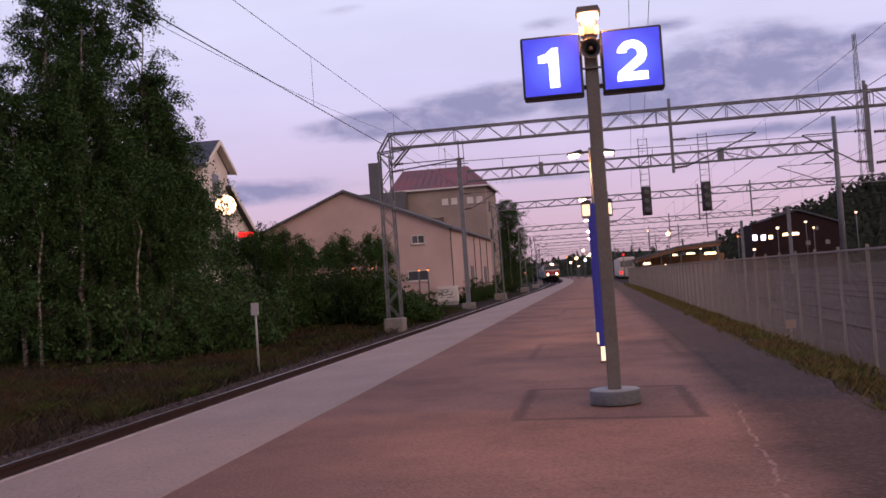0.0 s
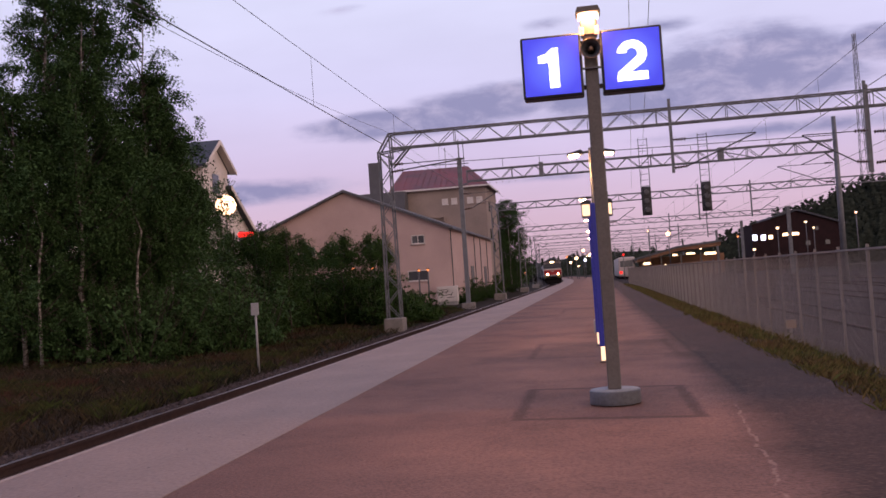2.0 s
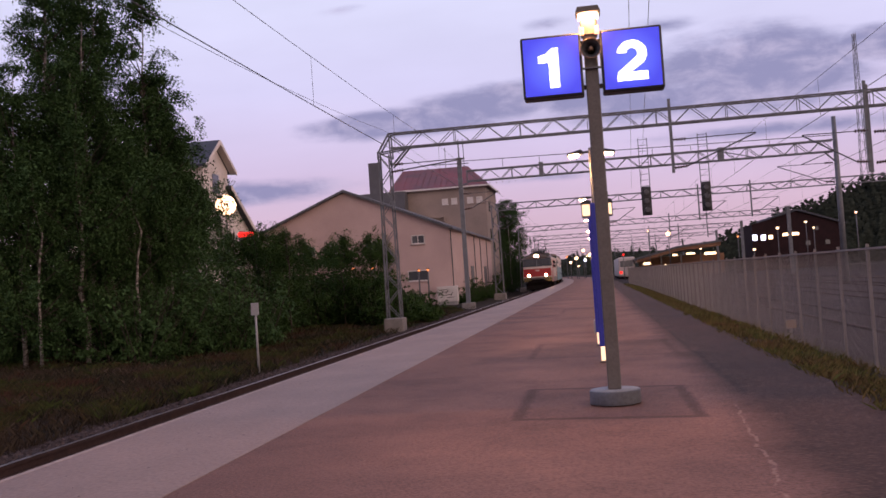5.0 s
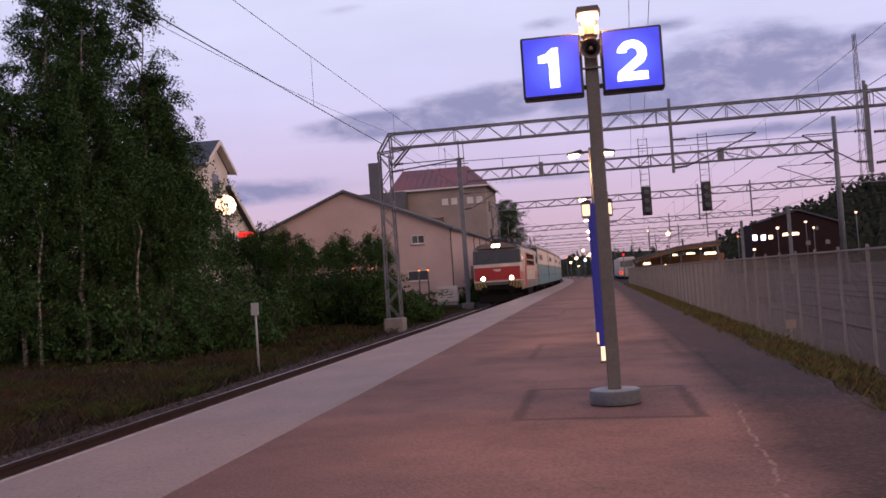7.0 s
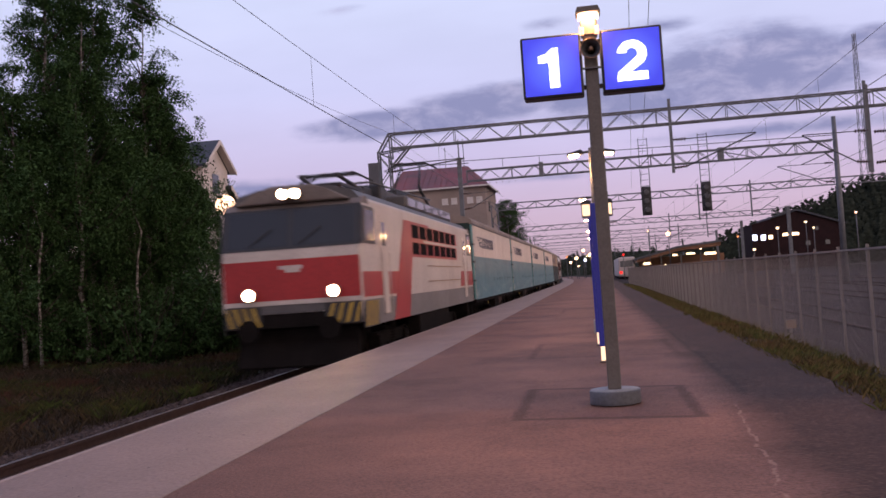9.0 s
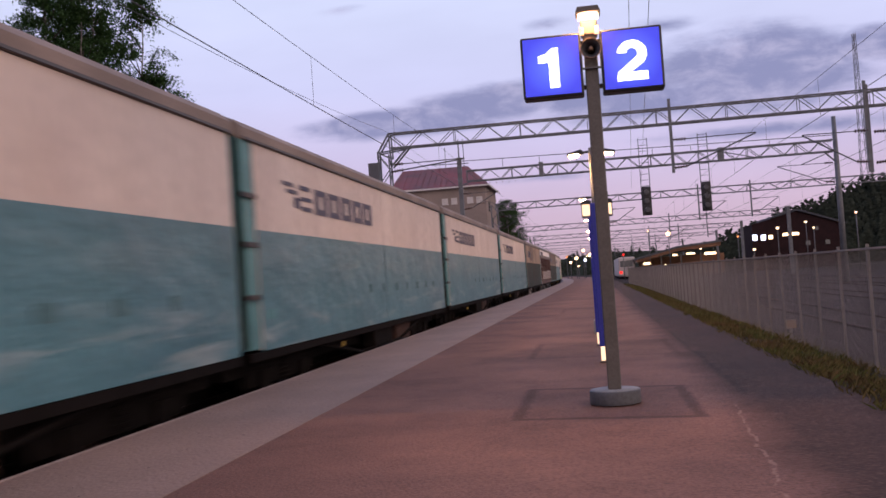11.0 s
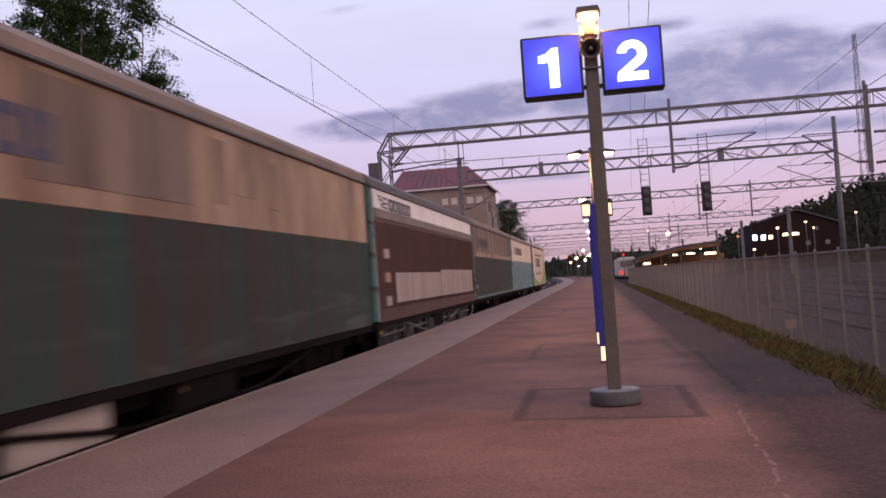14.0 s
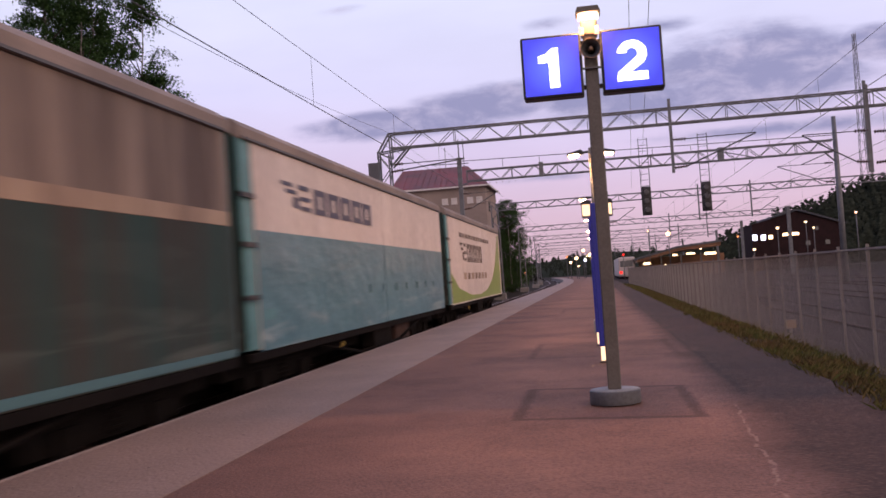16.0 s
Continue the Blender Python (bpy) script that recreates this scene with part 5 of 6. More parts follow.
structure("fence_verge", bm, M_GROUND, "strip of soil under the fence", "ground")
bm = NB()
strip(bm, 4.3, 30.0, -0.62, -0.62, LONG, 0.2)
structure("yard_bed", bm, M_YARD, "dark gravel of the railway yard", "ground")

# ---------- distance ----------


def wooded_hill(name, x0, x1, y, top, seed, n, label):
    """A ridge of land with tree shapes on it; top(u) gives its height."""
    rnd = random.Random(seed)
    V, F = [], []
    steps = 40
    for i in range(steps + 1):
        u = i / steps
        x = x0 + (x1 - x0) * u
        V += [(x, y - 30, -0.9), (x, y, top(u)), (x, y + 60, -0.9)]
        if i:
            b = 3 * i
            F += [(b - 3, b, b + 1, b - 2), (b - 2, b + 1, b + 2, b - 1)]
    for k in range(n):
        u = rnd.random()
        x, q = x0 + (x1 - x0) * u, rnd.random()
        z, yy = -0.9 + (top(u) + 0.9) * q, y - 30 + 30 * q
        h, r = rnd.uniform(1.8, 4.6), rnd.uniform(0.8, 1.7)
        for j in range(26):
            w = rnd.random()
            rr = r * (1.05 - w)
            a = rnd.random() * 6.283
            cx, cy, cz, s = x + math.cos(a) * rr, yy + math.sin(a) * rr, z + h * w, rnd.uniform(0.25, 0.6)
            b = len(V)
            V += [(cx - s, cy, cz), (cx, cy - 0.3 * s, cz - 0.6 * s), (cx + s, cy, cz + 0.1), (cx, cy + 0.3 * s, cz + 0.8 * s)]
            F.append((b, b + 1, b + 2, b + 3))
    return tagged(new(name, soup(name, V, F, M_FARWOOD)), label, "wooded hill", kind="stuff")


wooded_hill("wooded_hill", 26, 170, 260, lambda u: 2.0 + 22 * min(1, u / 0.42) ** 0.95, 31, 2200, "dark wooded hill behind the station")
wooded_hill("far_ridge", -140, 260, 620, lambda u: 9.2 + 3.0 * min(1.0, max(0.0, u - 0.28) / 0.1) + 0.8 * math.sin(u * 23), 32, 900, "far low wooded ridge on the horizon")
wooded_hill("left_wood", -60, -19, 300, lambda u: 1.5, 33, 260, "dark trees far along the line")


def at_px(px, py, y):
    """A place at distance y along the line, from where it stands in the view."""
    r = math.tan(radians(49.37 / 2)) / 784
    w = STAND.to_3x3() @ Vector(((px - 784) * r, (441 - py) * r, -1))
    k = y / w.y
    return EYE[0] + w.x * k, y, EYE[2] + w.z * k


b = thing("brick_depot", "dark red brick depot with gabled roof and lit windows", "depot building")
dx0, dx1, dm, dz, dt = at_px(1330, 400, 200)[0], at_px(1492, 400, 200)[0], at_px(1412, 400, 200)[0], at_px(1335, 398, 200)[2], at_px(1412, 373, 200)[2]
bm = NB()
prism(bm, [(dx0, -0.9), (dx1, -0.9), (dx1, dz - 1.0), (dm, dt), (dx0 + 4, dz + 1.0), (dx0, dz)], 1, 200, 216)
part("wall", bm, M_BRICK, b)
bm = NB()
prism(bm, [(dx0 + 3.6, dz + 0.9), (dm, dt + 0.05), (dx1 + 0.6, dz - 1.1), (dx1 + 0.6, dz - 0.75), (dm, dt + 0.4), (dx0 + 3.6, dz + 1.25)], 1, 199.5, 216.5)
part("roof", bm, M_ROOFDARK, b)
for px, py, w2, h2, m_ in ((1336, 421, 0.9, 1.1, M_BLUEWIN), (1351, 421, 0.9, 1.1, M_BLUEWIN), (1364, 420, 0.8, 0.8, M_WINLIT), (1393, 415, 1.7, 0.55, M_WINLIT), (1406, 414, 1.7, 0.55, M_WINLIT), (1445, 404, 0.7, 0.7, M_GLASS), (1430, 430, 0.9, 0.9, M_GLASS), (1465, 428, 0.9, 0.9, M_GLASS)):
    x, y, z = at_px(px, py, 199.9)
    bm = boxes((x - w2 / 2, x + w2 / 2, 199.85, 199.99, z - h2 / 2, z + h2 / 2))
    part("lit_window" if m_ is not M_GLASS else "window", bm, m_, b)
c = thing("station_canopy", "low platform canopy glowing with warm lamps", "canopy")
bm = NB()
prism(bm, [(7.2, 2.75), (14.8, 4.45), (22.5, 5.05), (22.5, 5.4), (14.8, 4.8), (7.2, 3.1)], 1, 178, 210)
part("roof", bm, M_DARKSTEEL, c)
# the soffit's colour stands in for lamplight, as does the back wall's
bm = NB()
prism(bm, [(7.4, 2.3), (14.8, 3.9), (22.3, 4.4), (22.3, 5.03), (14.8, 4.43), (7.4, 2.73)], 1, 178.3, 210)
part("soffit", bm, M_CANOPYLIT, c, "soffit coloured orange-brown for lamplight")
for x in (8.4, 11.8, 15.3, 18.8, 22.0):
    bm = boxes((x - 0.12, x + 0.12, 179, 179.3, -0.9, 3.4))
    part("post", bm, M_POLE, c)
for x, z, w2, h2 in ((9.2, 2.0, 1.3, 0.4), (14.2, 3.2, 0.8, 0.3), (17.0, 3.3, 1.5, 0.3), (20.4, 3.1, 2.0, 0.45), (12.4, 1.5, 0.3, 0.3)):
    bm = boxes((x - w2 / 2, x + w2 / 2, 178.5, 178.7, z - h2 / 2, z + h2 / 2))
    part("lamp_panel", bm, M_WINLIT, c)
bm = boxes((8.5, 25, 196, 196.2, -0.9, 3.2))
part("back_wall", bm, M_CANOPYLIT, c, "wall under the canopy coloured orange-brown for lamplight")


def far_lamp(x, y, z, size, material, label):
    s = thing("yard_lamp", label, "lamp", "distant lamps")
    bm = NB()
    rod(bm, (x, y, -0.9), (x, y, z), 0.07, 6)
    rod(bm, (x, y, z + size), (x, y, z + size + 0.1), size * 1.2, 8)
    part("pole", bm, M_DARKSTEEL, s)
    bm = NB()
    bmesh.ops.create_icosphere(bm, subdivisions=1, radius=size, matrix=Matrix.Translation((x, y, z + size * 0.5)))
    part("bulb", bm, material, s)


for px, py, y, sz, m_ in ((1183, 416, 150, 0.42, M_LAMP), (1147, 410, 170, 0.2, M_LAMP), (1240, 441, 190, 0.25, M_LAMP), (1262, 436, 190, 0.18, M_WINLIT), (1335, 443, 140, 0.2, M_LAMP),
                          (1306, 420, 160, 0.18, M_AMBER), (1376, 405, 160, 0.25, M_WINLIT), (1426, 394, 160, 0.22, M_WINLIT), (1515, 377, 120, 0.16, M_LAMP), (1440, 404, 150, 0.15, M_WINLIT),
                          (1010, 466, 190, 0.3, M_LAMP), (1020, 459, 200, 0.4, M_WINLIT), (1032, 445, 190, 0.35, M_LAMP), (1036, 462, 210, 0.35, M_BLUEWIN), (1003, 456, 220, 0.25, M_AMBER), (1024, 472, 180, 0.2, M_LAMP),
                          (930, 484, 140, 0.18, M_AMBER), (1103, 452, 150, 0.2, M_RED)):
    x, y, z = at_px(px, py, y)
    far_lamp(x, y, z, sz, m_, "distant glowing station lamp on a slim pole")

# standing commuter train far down the yard
x, y, z = at_px(1109, 470, 190.0)
t = thing("commuter_train", "distant standing white commuter train with red tail light", "train")
bm = boxes((x - 1.6, x + 1.6, 190, 232, -0.2, 3.6))
bev(bm, 0.3, 2)
part("body", bm, M_WHITE_PAINT, t)
bm = boxes((x - 1.2, x + 1.2, 189.96, 190.2, 1.7, 2.9))
part("windscreen", bm, M_GLASS, t)
for xa in (x - 1.4, x + 0.9):
    bm = boxes((xa, xa + 0.5, 189.95, 190.1, 0.4, 0.9))
    part("tail_light", bm, M_RED, t)
bm = boxes((x - 1.5, x + 1.5, 190.3, 231.5, -0.9, -0.15))
part("underframe", bm, M_GRIME, t)

# radio mast
x0_, y0_, z0_ = at_px(1506, 60, 260.0)
r = thing("radio_mast", "tall slim red and white lattice radio mast", "mast")
bm = NB()
lattice(bm, x0_ + 0.6, 260, -0.9, z0_, 2.4, 0.5, 1.4, 2.4, 0.08, 0.045)
part("lattice", bm, M_GALV, r)

# small things by the line
s = thing("marker_post", "thin white post with a small pale plate", "marker post", m=pose(-8.95, 24.4, -0.8))
bm = NB()
rod(bm, (0, 0, -0.1), (0, 0, 1.7), 0.03, 8)
part("post", bm, M_CONCRETE, s)
bm = boxes((-0.11, 0.11, -0.05, -0.03, 1.52, 1.85))
bev(bm, 0.008, 1)
part("plate", bm, M_CONCRETE, s)
s = thing("relay_cabinet", "whitewashed trackside cabinet with black scrawls", "cabinet", m=pose(-12.4, 80, -0.7))
bm = boxes((-0.85, 0.85, -0.4, 0.4, 0.25, 1.55))
bev(bm, 0.03)
part("body", bm, M_GRAFFITI_BOX, s)
for a, b_, c_, d_ in ((-0.7, 1.25, 0.1, 1.3), (-0.6, 1.0, 0.2, 1.15), (-0.3, 0.75, 0.4, 0.9), (-0.65, 0.8, -0.3, 1.2), (0.0, 0.6, 0.6, 0.62), (-0.1, 0.9, 0.1, 1.3), (0.25, 0.7, 0.5, 1.05)):
    bm = NB()
    rod(bm, (a, -0.41, b_), (c_, -0.41, d_), 0.03, 4)
    part("scrawl", bm, M_BLACK, s)
bm = boxes((-0.8, 0.8, -0.35, 0.35, -0.2, 0.26))
part("plinth", bm, M_CONCRETE, s)


# lights of parked cars, put in as small lamps on added poles
for px, py in ((625, 477), (658, 477), (663, 476), (741, 480), (757, 479)):
    x, y, z = at_px(px, py, 78.0)
    far_lamp(x, y, z, 0.1, M_AMBER, "small amber lamp on a pole, put in for a parked car light")

# ---------- the train ----------
VEH = "cars of the passing train"


def wheelset(parent, y):
    for sx in (-0.79, 0.79):
        bm = NB()
        rod(bm, (sx - 0.065, y, 0.47), (sx + 0.065, y, 0.47), 0.46, 20)
        w = part("wheel", bm, M_GRIME, parent)
        bm = NB()
        rod(bm, (sx - 0.07, y, 0.47), (sx + 0.07, y, 0.47), 0.2, 12)
        part("hub", bm, M_RAIL, w)


def bogie(parent, y, axles=(-1.0, 1.0)):
    bm = NB()
    for sx in (-1.05, 1.05):
        box(bm, sx - 0.08, sx + 0.08, y - 1.7, y + 1.7, 0.42, 0.72)
        for a in axles:
            box(bm, sx - 0.14, sx + 0.14, y + a - 0.2, y + a + 0.2, 0.32, 0.66)
        for k in range(6):
            rod(bm, (sx, y, 0.35 + k * 0.07), (sx, y, 0.39 + k * 0.07), 0.16, 10)
    box(bm, -1.0, 1.0, y - 0.3, y + 0.3, 0.45, 0.8)
    part("bogie_frame", bm, M_GRIME, parent)
    for a in axles:
        wheelset(parent, y + a)


def buffers(parent, y, s):
    for sx in (-0.875, 0.875):
        bm = NB()
        rod(bm, (sx, y, 1.05), (sx, y + s * 0.42, 1.05), 0.09, 10)
        rod(bm, (sx, y + s * 0.42, 1.05), (sx, y + s * 0.48, 1.05), 0.23, 16)
        part("buffer", bm, M_GRIME, parent)


def slab(bm, side, y0, y1, z0, z1, x, t=0.006):
    box(bm, min(side * x, side * (x + t)), max(side * x, side * (x + t)), y0, y1, z0, z1)


def marks(parent, y0, z0, h, material=None, wide=2.3):
    """A winged emblem and five blocky letters, as plain shapes, on the platform side."""
    x = 1.586
    m_ = material or M_LETTER
    for a, b, c, d in ((0, 0.55, 0.85, 1.0), (0.2, 0.75, 0.6, 0.75), (0.55, 0.85, 0.1, 0.5), (0.85, 1.45, 0.82, 1.0), (0.9, 1.5, 0.42, 0.58), (0.95, 1.5, 0.05, 0.22)):
        bm = NB()
        slab(bm, 1, y0 + a * h * wide, y0 + b * h * wide, z0 + c * h, z0 + d * h, x, 0.006)
        part("emblem_bar", bm, m_, parent, "dark bar of a plain emblem")
    for k in range(5):
        o = 1.70 + k * 0.86
        for a, b, c, d in ((0.0, 0.72, 0.0, 0.24), (0.0, 0.72, 0.76, 1.0), (0.0, 0.24, 0.24, 0.76), (0.48, 0.72, 0.24, 0.76)):
            bm = NB()
            slab(bm, 1, y0 + (o + a) * h * wide, y0 + (o + b) * h * wide, z0 + c * h, z0 + d * h, x, 0.006)
            part("marking_bar", bm, m_, parent, "dark bar of a plain hollow block")


def roof_profile(w, ze, za, n=8):
    return [(w * math.cos(math.pi * i / n), ze + (za - ze) * math.sin(math.pi * i / n)) for i in range(n + 1)]


def wagon(kind, L, label):
    """Bogie van with sliding walls. x: platform side is +; y: the leading end is -; z from the rail."""
    h = L / 2
    t = thing("freight_wagon", label, "freight wagon", VEH)
    up, low, endm, roofm = {"clean": (M_WAGWHITE, M_WAGBLUE, M_ENDBLUE, M_ROOFDIRT), "grimy": (M_CREAMDIRT, M_DIRTGREEN, M_ENDTEAL, M_ROOFDIRT),
                            "brown": (M_DIRTBROWN, M_DIRTGREEN, M_ENDTEAL, M_ROOFDIRT), "maroon": (M_MAROON, M_MAROON, M_ENDTEAL, M_DARKSTEEL), "lime": (M_WAGWHITE, M_WAGWHITE, M_ENDBLUE, M_ROOFDIRT)}[kind]
    bm = boxes((-1.52, 1.52, -h, h, 1.05, 4.05))
    part("body", bm, M_GRIME, t)
    bm = NB()
    prism(bm, [(1.60, 4.03)] + roof_profile(1.60, 4.20, 4.50) + [(-1.60, 4.03)], 1, -h, h)
    rf = part("roof", bm, roofm, t)
    bm = boxes((1.602, 1.625, -h + 0.1, h - 0.1, 4.033, 4.065))
    part("rain_gutter", bm, M_DARKSTEEL, rf)
    # black blocks and far-side sheet added to make the space underneath dark
    bm = boxes((-1.12, 1.12, -h + 0.1, h - 0.1, 0.62, 1.06), (-0.35, 0.35, -h + 0.1, h - 0.1, 0.28, 0.63), (-1.0, -0.9, -h + 4.6, h - 4.6, 0.12, 0.63))
    part("underframe", bm, M_GRIME, t, "black filling that stands in for the shade under the wagon")
    mid = 2.76 if kind != "maroon" else 3.38
    for side in (-1, 1):
        n = 2
        for k in range(n):
            y0, y1 = -h + 0.46 + (L - 0.54) * k / n + 0.01, -h + 0.46 + (L - 0.54) * (k + 1) / n - 0.01
            bm = NB()
            slab(bm, side, y0, y1, 1.03, 4.02, 1.525, 0.055)
            d = part("sliding_wall", bm, up if kind != "maroon" else M_TOPWHITE, t)
            bm = NB()
            slab(bm, side, y0 + 0.004, y1 - 0.004, 1.01, mid, 1.58, 0.006 if kind != "maroon" else 0.02)
            part("lower_band", bm, low, d)
            if kind == "maroon":
                bm = NB()
                for j in range(26):
                    yy = y0 + 0.15 + j * (y1 - y0 - 0.3) / 25
                    slab(bm, side, yy - 0.04, yy + 0.04, 1.3, mid - 0.1, 1.60, 0.03)
                part("ribs", bm, M_MAROON, d)
                bm = NB()
                slab(bm, side, y0 + (1.7 if k == 0 else 0.1), y1 - (0.06 if k == 0 else 0.85), 1.40, 2.12 if k == 0 else 2.2, 1.632, 0.008)
                pp = part("repainted_panel", bm, M_PALEPANEL, d, "pale repainted lower panel")
                for j in range(26):
                    yy = y0 + 0.15 + j * (y1 - y0 - 0.3) / 25
                    if y0 + (1.8 if k == 0 else 0.2) < yy < y1 - (0.1 if k == 0 else 0.95):
                        bm = NB()
                        slab(bm, side, yy - 0.05, yy + 0.05, 1.41, 2.11 if k == 0 else 2.19, 1.638, 0.022)
                        part("panel_rib", bm, M_PALEPANEL, pp)
                bm = NB()
                slab(bm, side, y0, y1, mid, mid + 0.2, 1.585, 0.03)
                part("rail_cover", bm, M_DARK_CONC, d)
            if kind in ("brown", "grimy"):
                bm = NB()
                slab(bm, side, y0 + 0.01, y1 - 0.01, 2.765, 2.95, 1.58, 0.008)
                part("cream_stripe", bm, M_CREAMDIRT, d)
            if kind == "grimy" and k == 1:
                for ya, yb, z0, z1 in ((0.25, 0.75, 3.05, 3.9), (1.0, 1.9, 3.2, 3.55), (2.4, 2.9, 3.1, 3.8)):
                    bm = NB()
                    slab(bm, side, ya, yb, z0, z1, 1.58, 0.007)
                    part("rust_stain", bm, M_FADEDSTAIN, d, "faded brown grime patch")
            if kind == "grimy" and k == 0:
                bm = NB()
                slab(bm, side, -3.76, -0.39, 2.97, 3.96, 1.58, 0.008)
                part("rust_stain", bm, M_DIRTBROWN, d, "large brown grime patch")
        for y0, y1 in ((-h, -h + 0.44), (h - 0.07, h)):
            bm = NB()
            slab(bm, side, y0, y1, 1.05, 4.03, 1.52, 0.05)
            part("corner_pillar", bm, endm, t, "turquoise end pillar")
            for z in (1.75, 2.5, 3.2):
                if y1 < 0:
                    bm = NB()
                    slab(bm, side, y0 - 0.1, y1 - 0.02, z, z + 0.07, 1.57, 0.05)
                    part("hinge_bracket", bm, M_BLACK, t)
        bm = NB()
        slab(bm, side, -h + 0.05, h - 0.05, 0.88, 1.0 if kind != "brown" else 1.0, 1.49, 0.09 if kind != "brown" else 0.105)
        part("sole_bar", bm, M_GRIME, t)
        if kind == "maroon":
            # backing sheet coloured near black for the shade between the bars
            bm = NB()
            slab(bm, side, -h + 1.2, h - 1.2, 0.22, 0.90, 1.30, 0.04)
            part("underframe_panel", bm, M_UNDER, t, "near-black sheet for the shaded gaps between underframe bars")
            for z in (0.42, 0.68, 0.86):
                bm = NB()
                rod(bm, (side * 1.43, -h + 1.0, z), (side * 1.43, h - 1.0, z), 0.03, 6)
                part("long_rod", bm, M_ROD, t)
            for k in range(14):
                yy = -h + 1.6 + k * (L - 3.2) / 13
                bm = NB()
                rod(bm, (side * 1.42, yy, 0.30), (side * 1.42, yy, 0.92), 0.028, 6)
                part("underframe_strut", bm, M_ROD, t)
            for yy, w2, z0, z1 in ((-4.6, 0.55, 0.34, 0.74), (-1.2, 0.9, 0.30, 0.80), (2.3, 0.45, 0.36, 0.78), (5.0, 0.7, 0.32, 0.70)):
                bm = boxes((min(side * 1.36, side * 1.50), max(side * 1.36, side * 1.50), yy - w2 / 2, yy + w2 / 2, z0, z1))
                bev(bm, 0.025, 1)
                part("equipment_box", bm, M_UNDER, t, "dark grey underframe box")
            bm = NB()
            rod(bm, (side * 1.5, h - 0.2, 1.0), (side * 1.5, h - 0.5, 0.6), 0.03, 6)
            rod(bm, (side * 1.5, h - 0.5, 0.6), (side * 1.5, h - 1.6, 0.35), 0.03, 6)
            part("step_rail", bm, M_GALV, t)
        bm = NB()
        rod(bm, (side * 1.45, -h + 3.5, 0.9), (side * 1.45, -2, 0.5), 0.035, 6)
        rod(bm, (side * 1.45, -2, 0.5), (side * 1.45, 2, 0.5), 0.035, 6)
        rod(bm, (side * 1.45, 2, 0.5), (side * 1.45, h - 3.5, 0.9), 0.035, 6)
        part("truss_rod", bm, M_GRIME if kind != "maroon" else M_GALV, t)
    for sgn in (-1, 1):
        # shade of the gap is put into the end wall's and stiffeners' colours
        bm = boxes((-1.5, 1.5, min(sgn * h, sgn * (h + 0.05)), max(sgn * h, sgn * (h + 0.05)), 1.05, 4.1))
        ew = part("end_wall", bm, M_DIRTGREEN, t, "end wall coloured dark for the shaded gap between wagons")
        for x in (-0.9, 0, 0.9):
            bm = boxes((x - 0.05, x + 0.05, min(sgn * (h + 0.05), sgn * (h + 0.12)), max(sgn * (h + 0.05), sgn * (h + 0.12)), 1.05, 4.05))
            part("stiffener", bm, M_GRIME, ew)
        buffers(t, sgn * h, sgn)
        bogie(t, sgn * (h - 2.6))
    bm = boxes((1.2, 1.5, -0.9, 0.9, 0.5, 0.95), (-0.6, 0.6, -3, -1.5, 0.45, 0.95))
    bev(bm, 0.03, 1)
    part("brake_gear", bm, M_GRIME, t, "rusty underframe equipment box")
    py = {"grimy": -0.75, "maroon": -7.8}.get(kind, -h + 5.2)
    bm = boxes((1.46, 1.50, py - 0.07, py + 0.07, 0.72, 0.82))
    bev(bm, 0.015, 1)
    part("brake_handle", bm, M_YELLOW, t, "small yellow brake handle")
    if kind in ("grimy", "clean"):
        by = -3.2 if kind == "grimy" else 2.6
        bm = boxes((1.30, 1.42, by - 0.85, by + 0.85, 0.46, 0.86))
        bev(bm, 0.02, 1)
        part("tool_box", bm, M_PALEPANEL if kind == "grimy" else M_RAIL, t, "pale grey underframe box" if kind == "grimy" else "rusty underframe box")
    if kind == "brown":
        bm = NB()
        slab(bm, 1, -h + 0.5, h - 0.1, 1.03, 1.125, 1.588, 0.012)
        part("hem", bm, M_STENCIL, t, "pale turquoise lower hem")
    if kind in ("clean", "grimy", "brown"):
        marks(t, -h + 1.75, 3.15, 0.45, wide=2.3 if kind == "clean" else 1.35)
        rnd = random.Random(7)
        for k in range(7):
            bm = NB()
            slab(bm, 1, -h + 7.2 + k * 1.35, -h + 7.2 + k * 1.35 + rnd.uniform(0.15, 0.45), 1.70, 1.88, 1.588, 0.004)
            part("stencil_bar", bm, M_STENCIL if kind == "clean" else M_DIRTGREEN, t, "faint stencilled data as a plain bar")
        bm = NB()
        slab(bm, 1, -h + 0.7, -h + 1.1, 1.45, 1.60, 1.588, 0.004)
        part("data_plate", bm, M_ENDBLUE, t)
    if kind == "maroon":
        marks(t, -h + 0.95, 3.60, 0.30, wide=2.2)
        for z in (1.36, 1.9, 2.45):
            bm = NB()
            slab(bm, 1, -h + 1.05, -h + 1.55, z, z + 0.22, 1.61, 0.03)
            part("data_plate", bm, M_PALEPANEL if z != 1.9 else M_CREAMDIRT, t)
    if kind == "lime":
        bm = NB()
        prism(bm, [(-h + 0.5, 1.06), (h - 0.5, 1.06), (h - 0.5, 3.95), (h - 0.9, 3.95), (h - 1.5, 3.3), (h - 2.6, 2.5), (h - 4.2, 1.8), (h - 6.5, 1.35), (h - 9.0, 1.2), (h - 12.0, 1.25), (-h + 2.2, 1.55), (-h + 0.5, 2.1)], 0, 1.587, 1.592)
        part("lime_sweep", bm, M_LIME, t, "lime green curved panel")
        marks(t, -h + 3.0, 2.5, 0.7, M_DIRTBROWN, wide=1.6)
        for k in range(12):
            bm = NB()
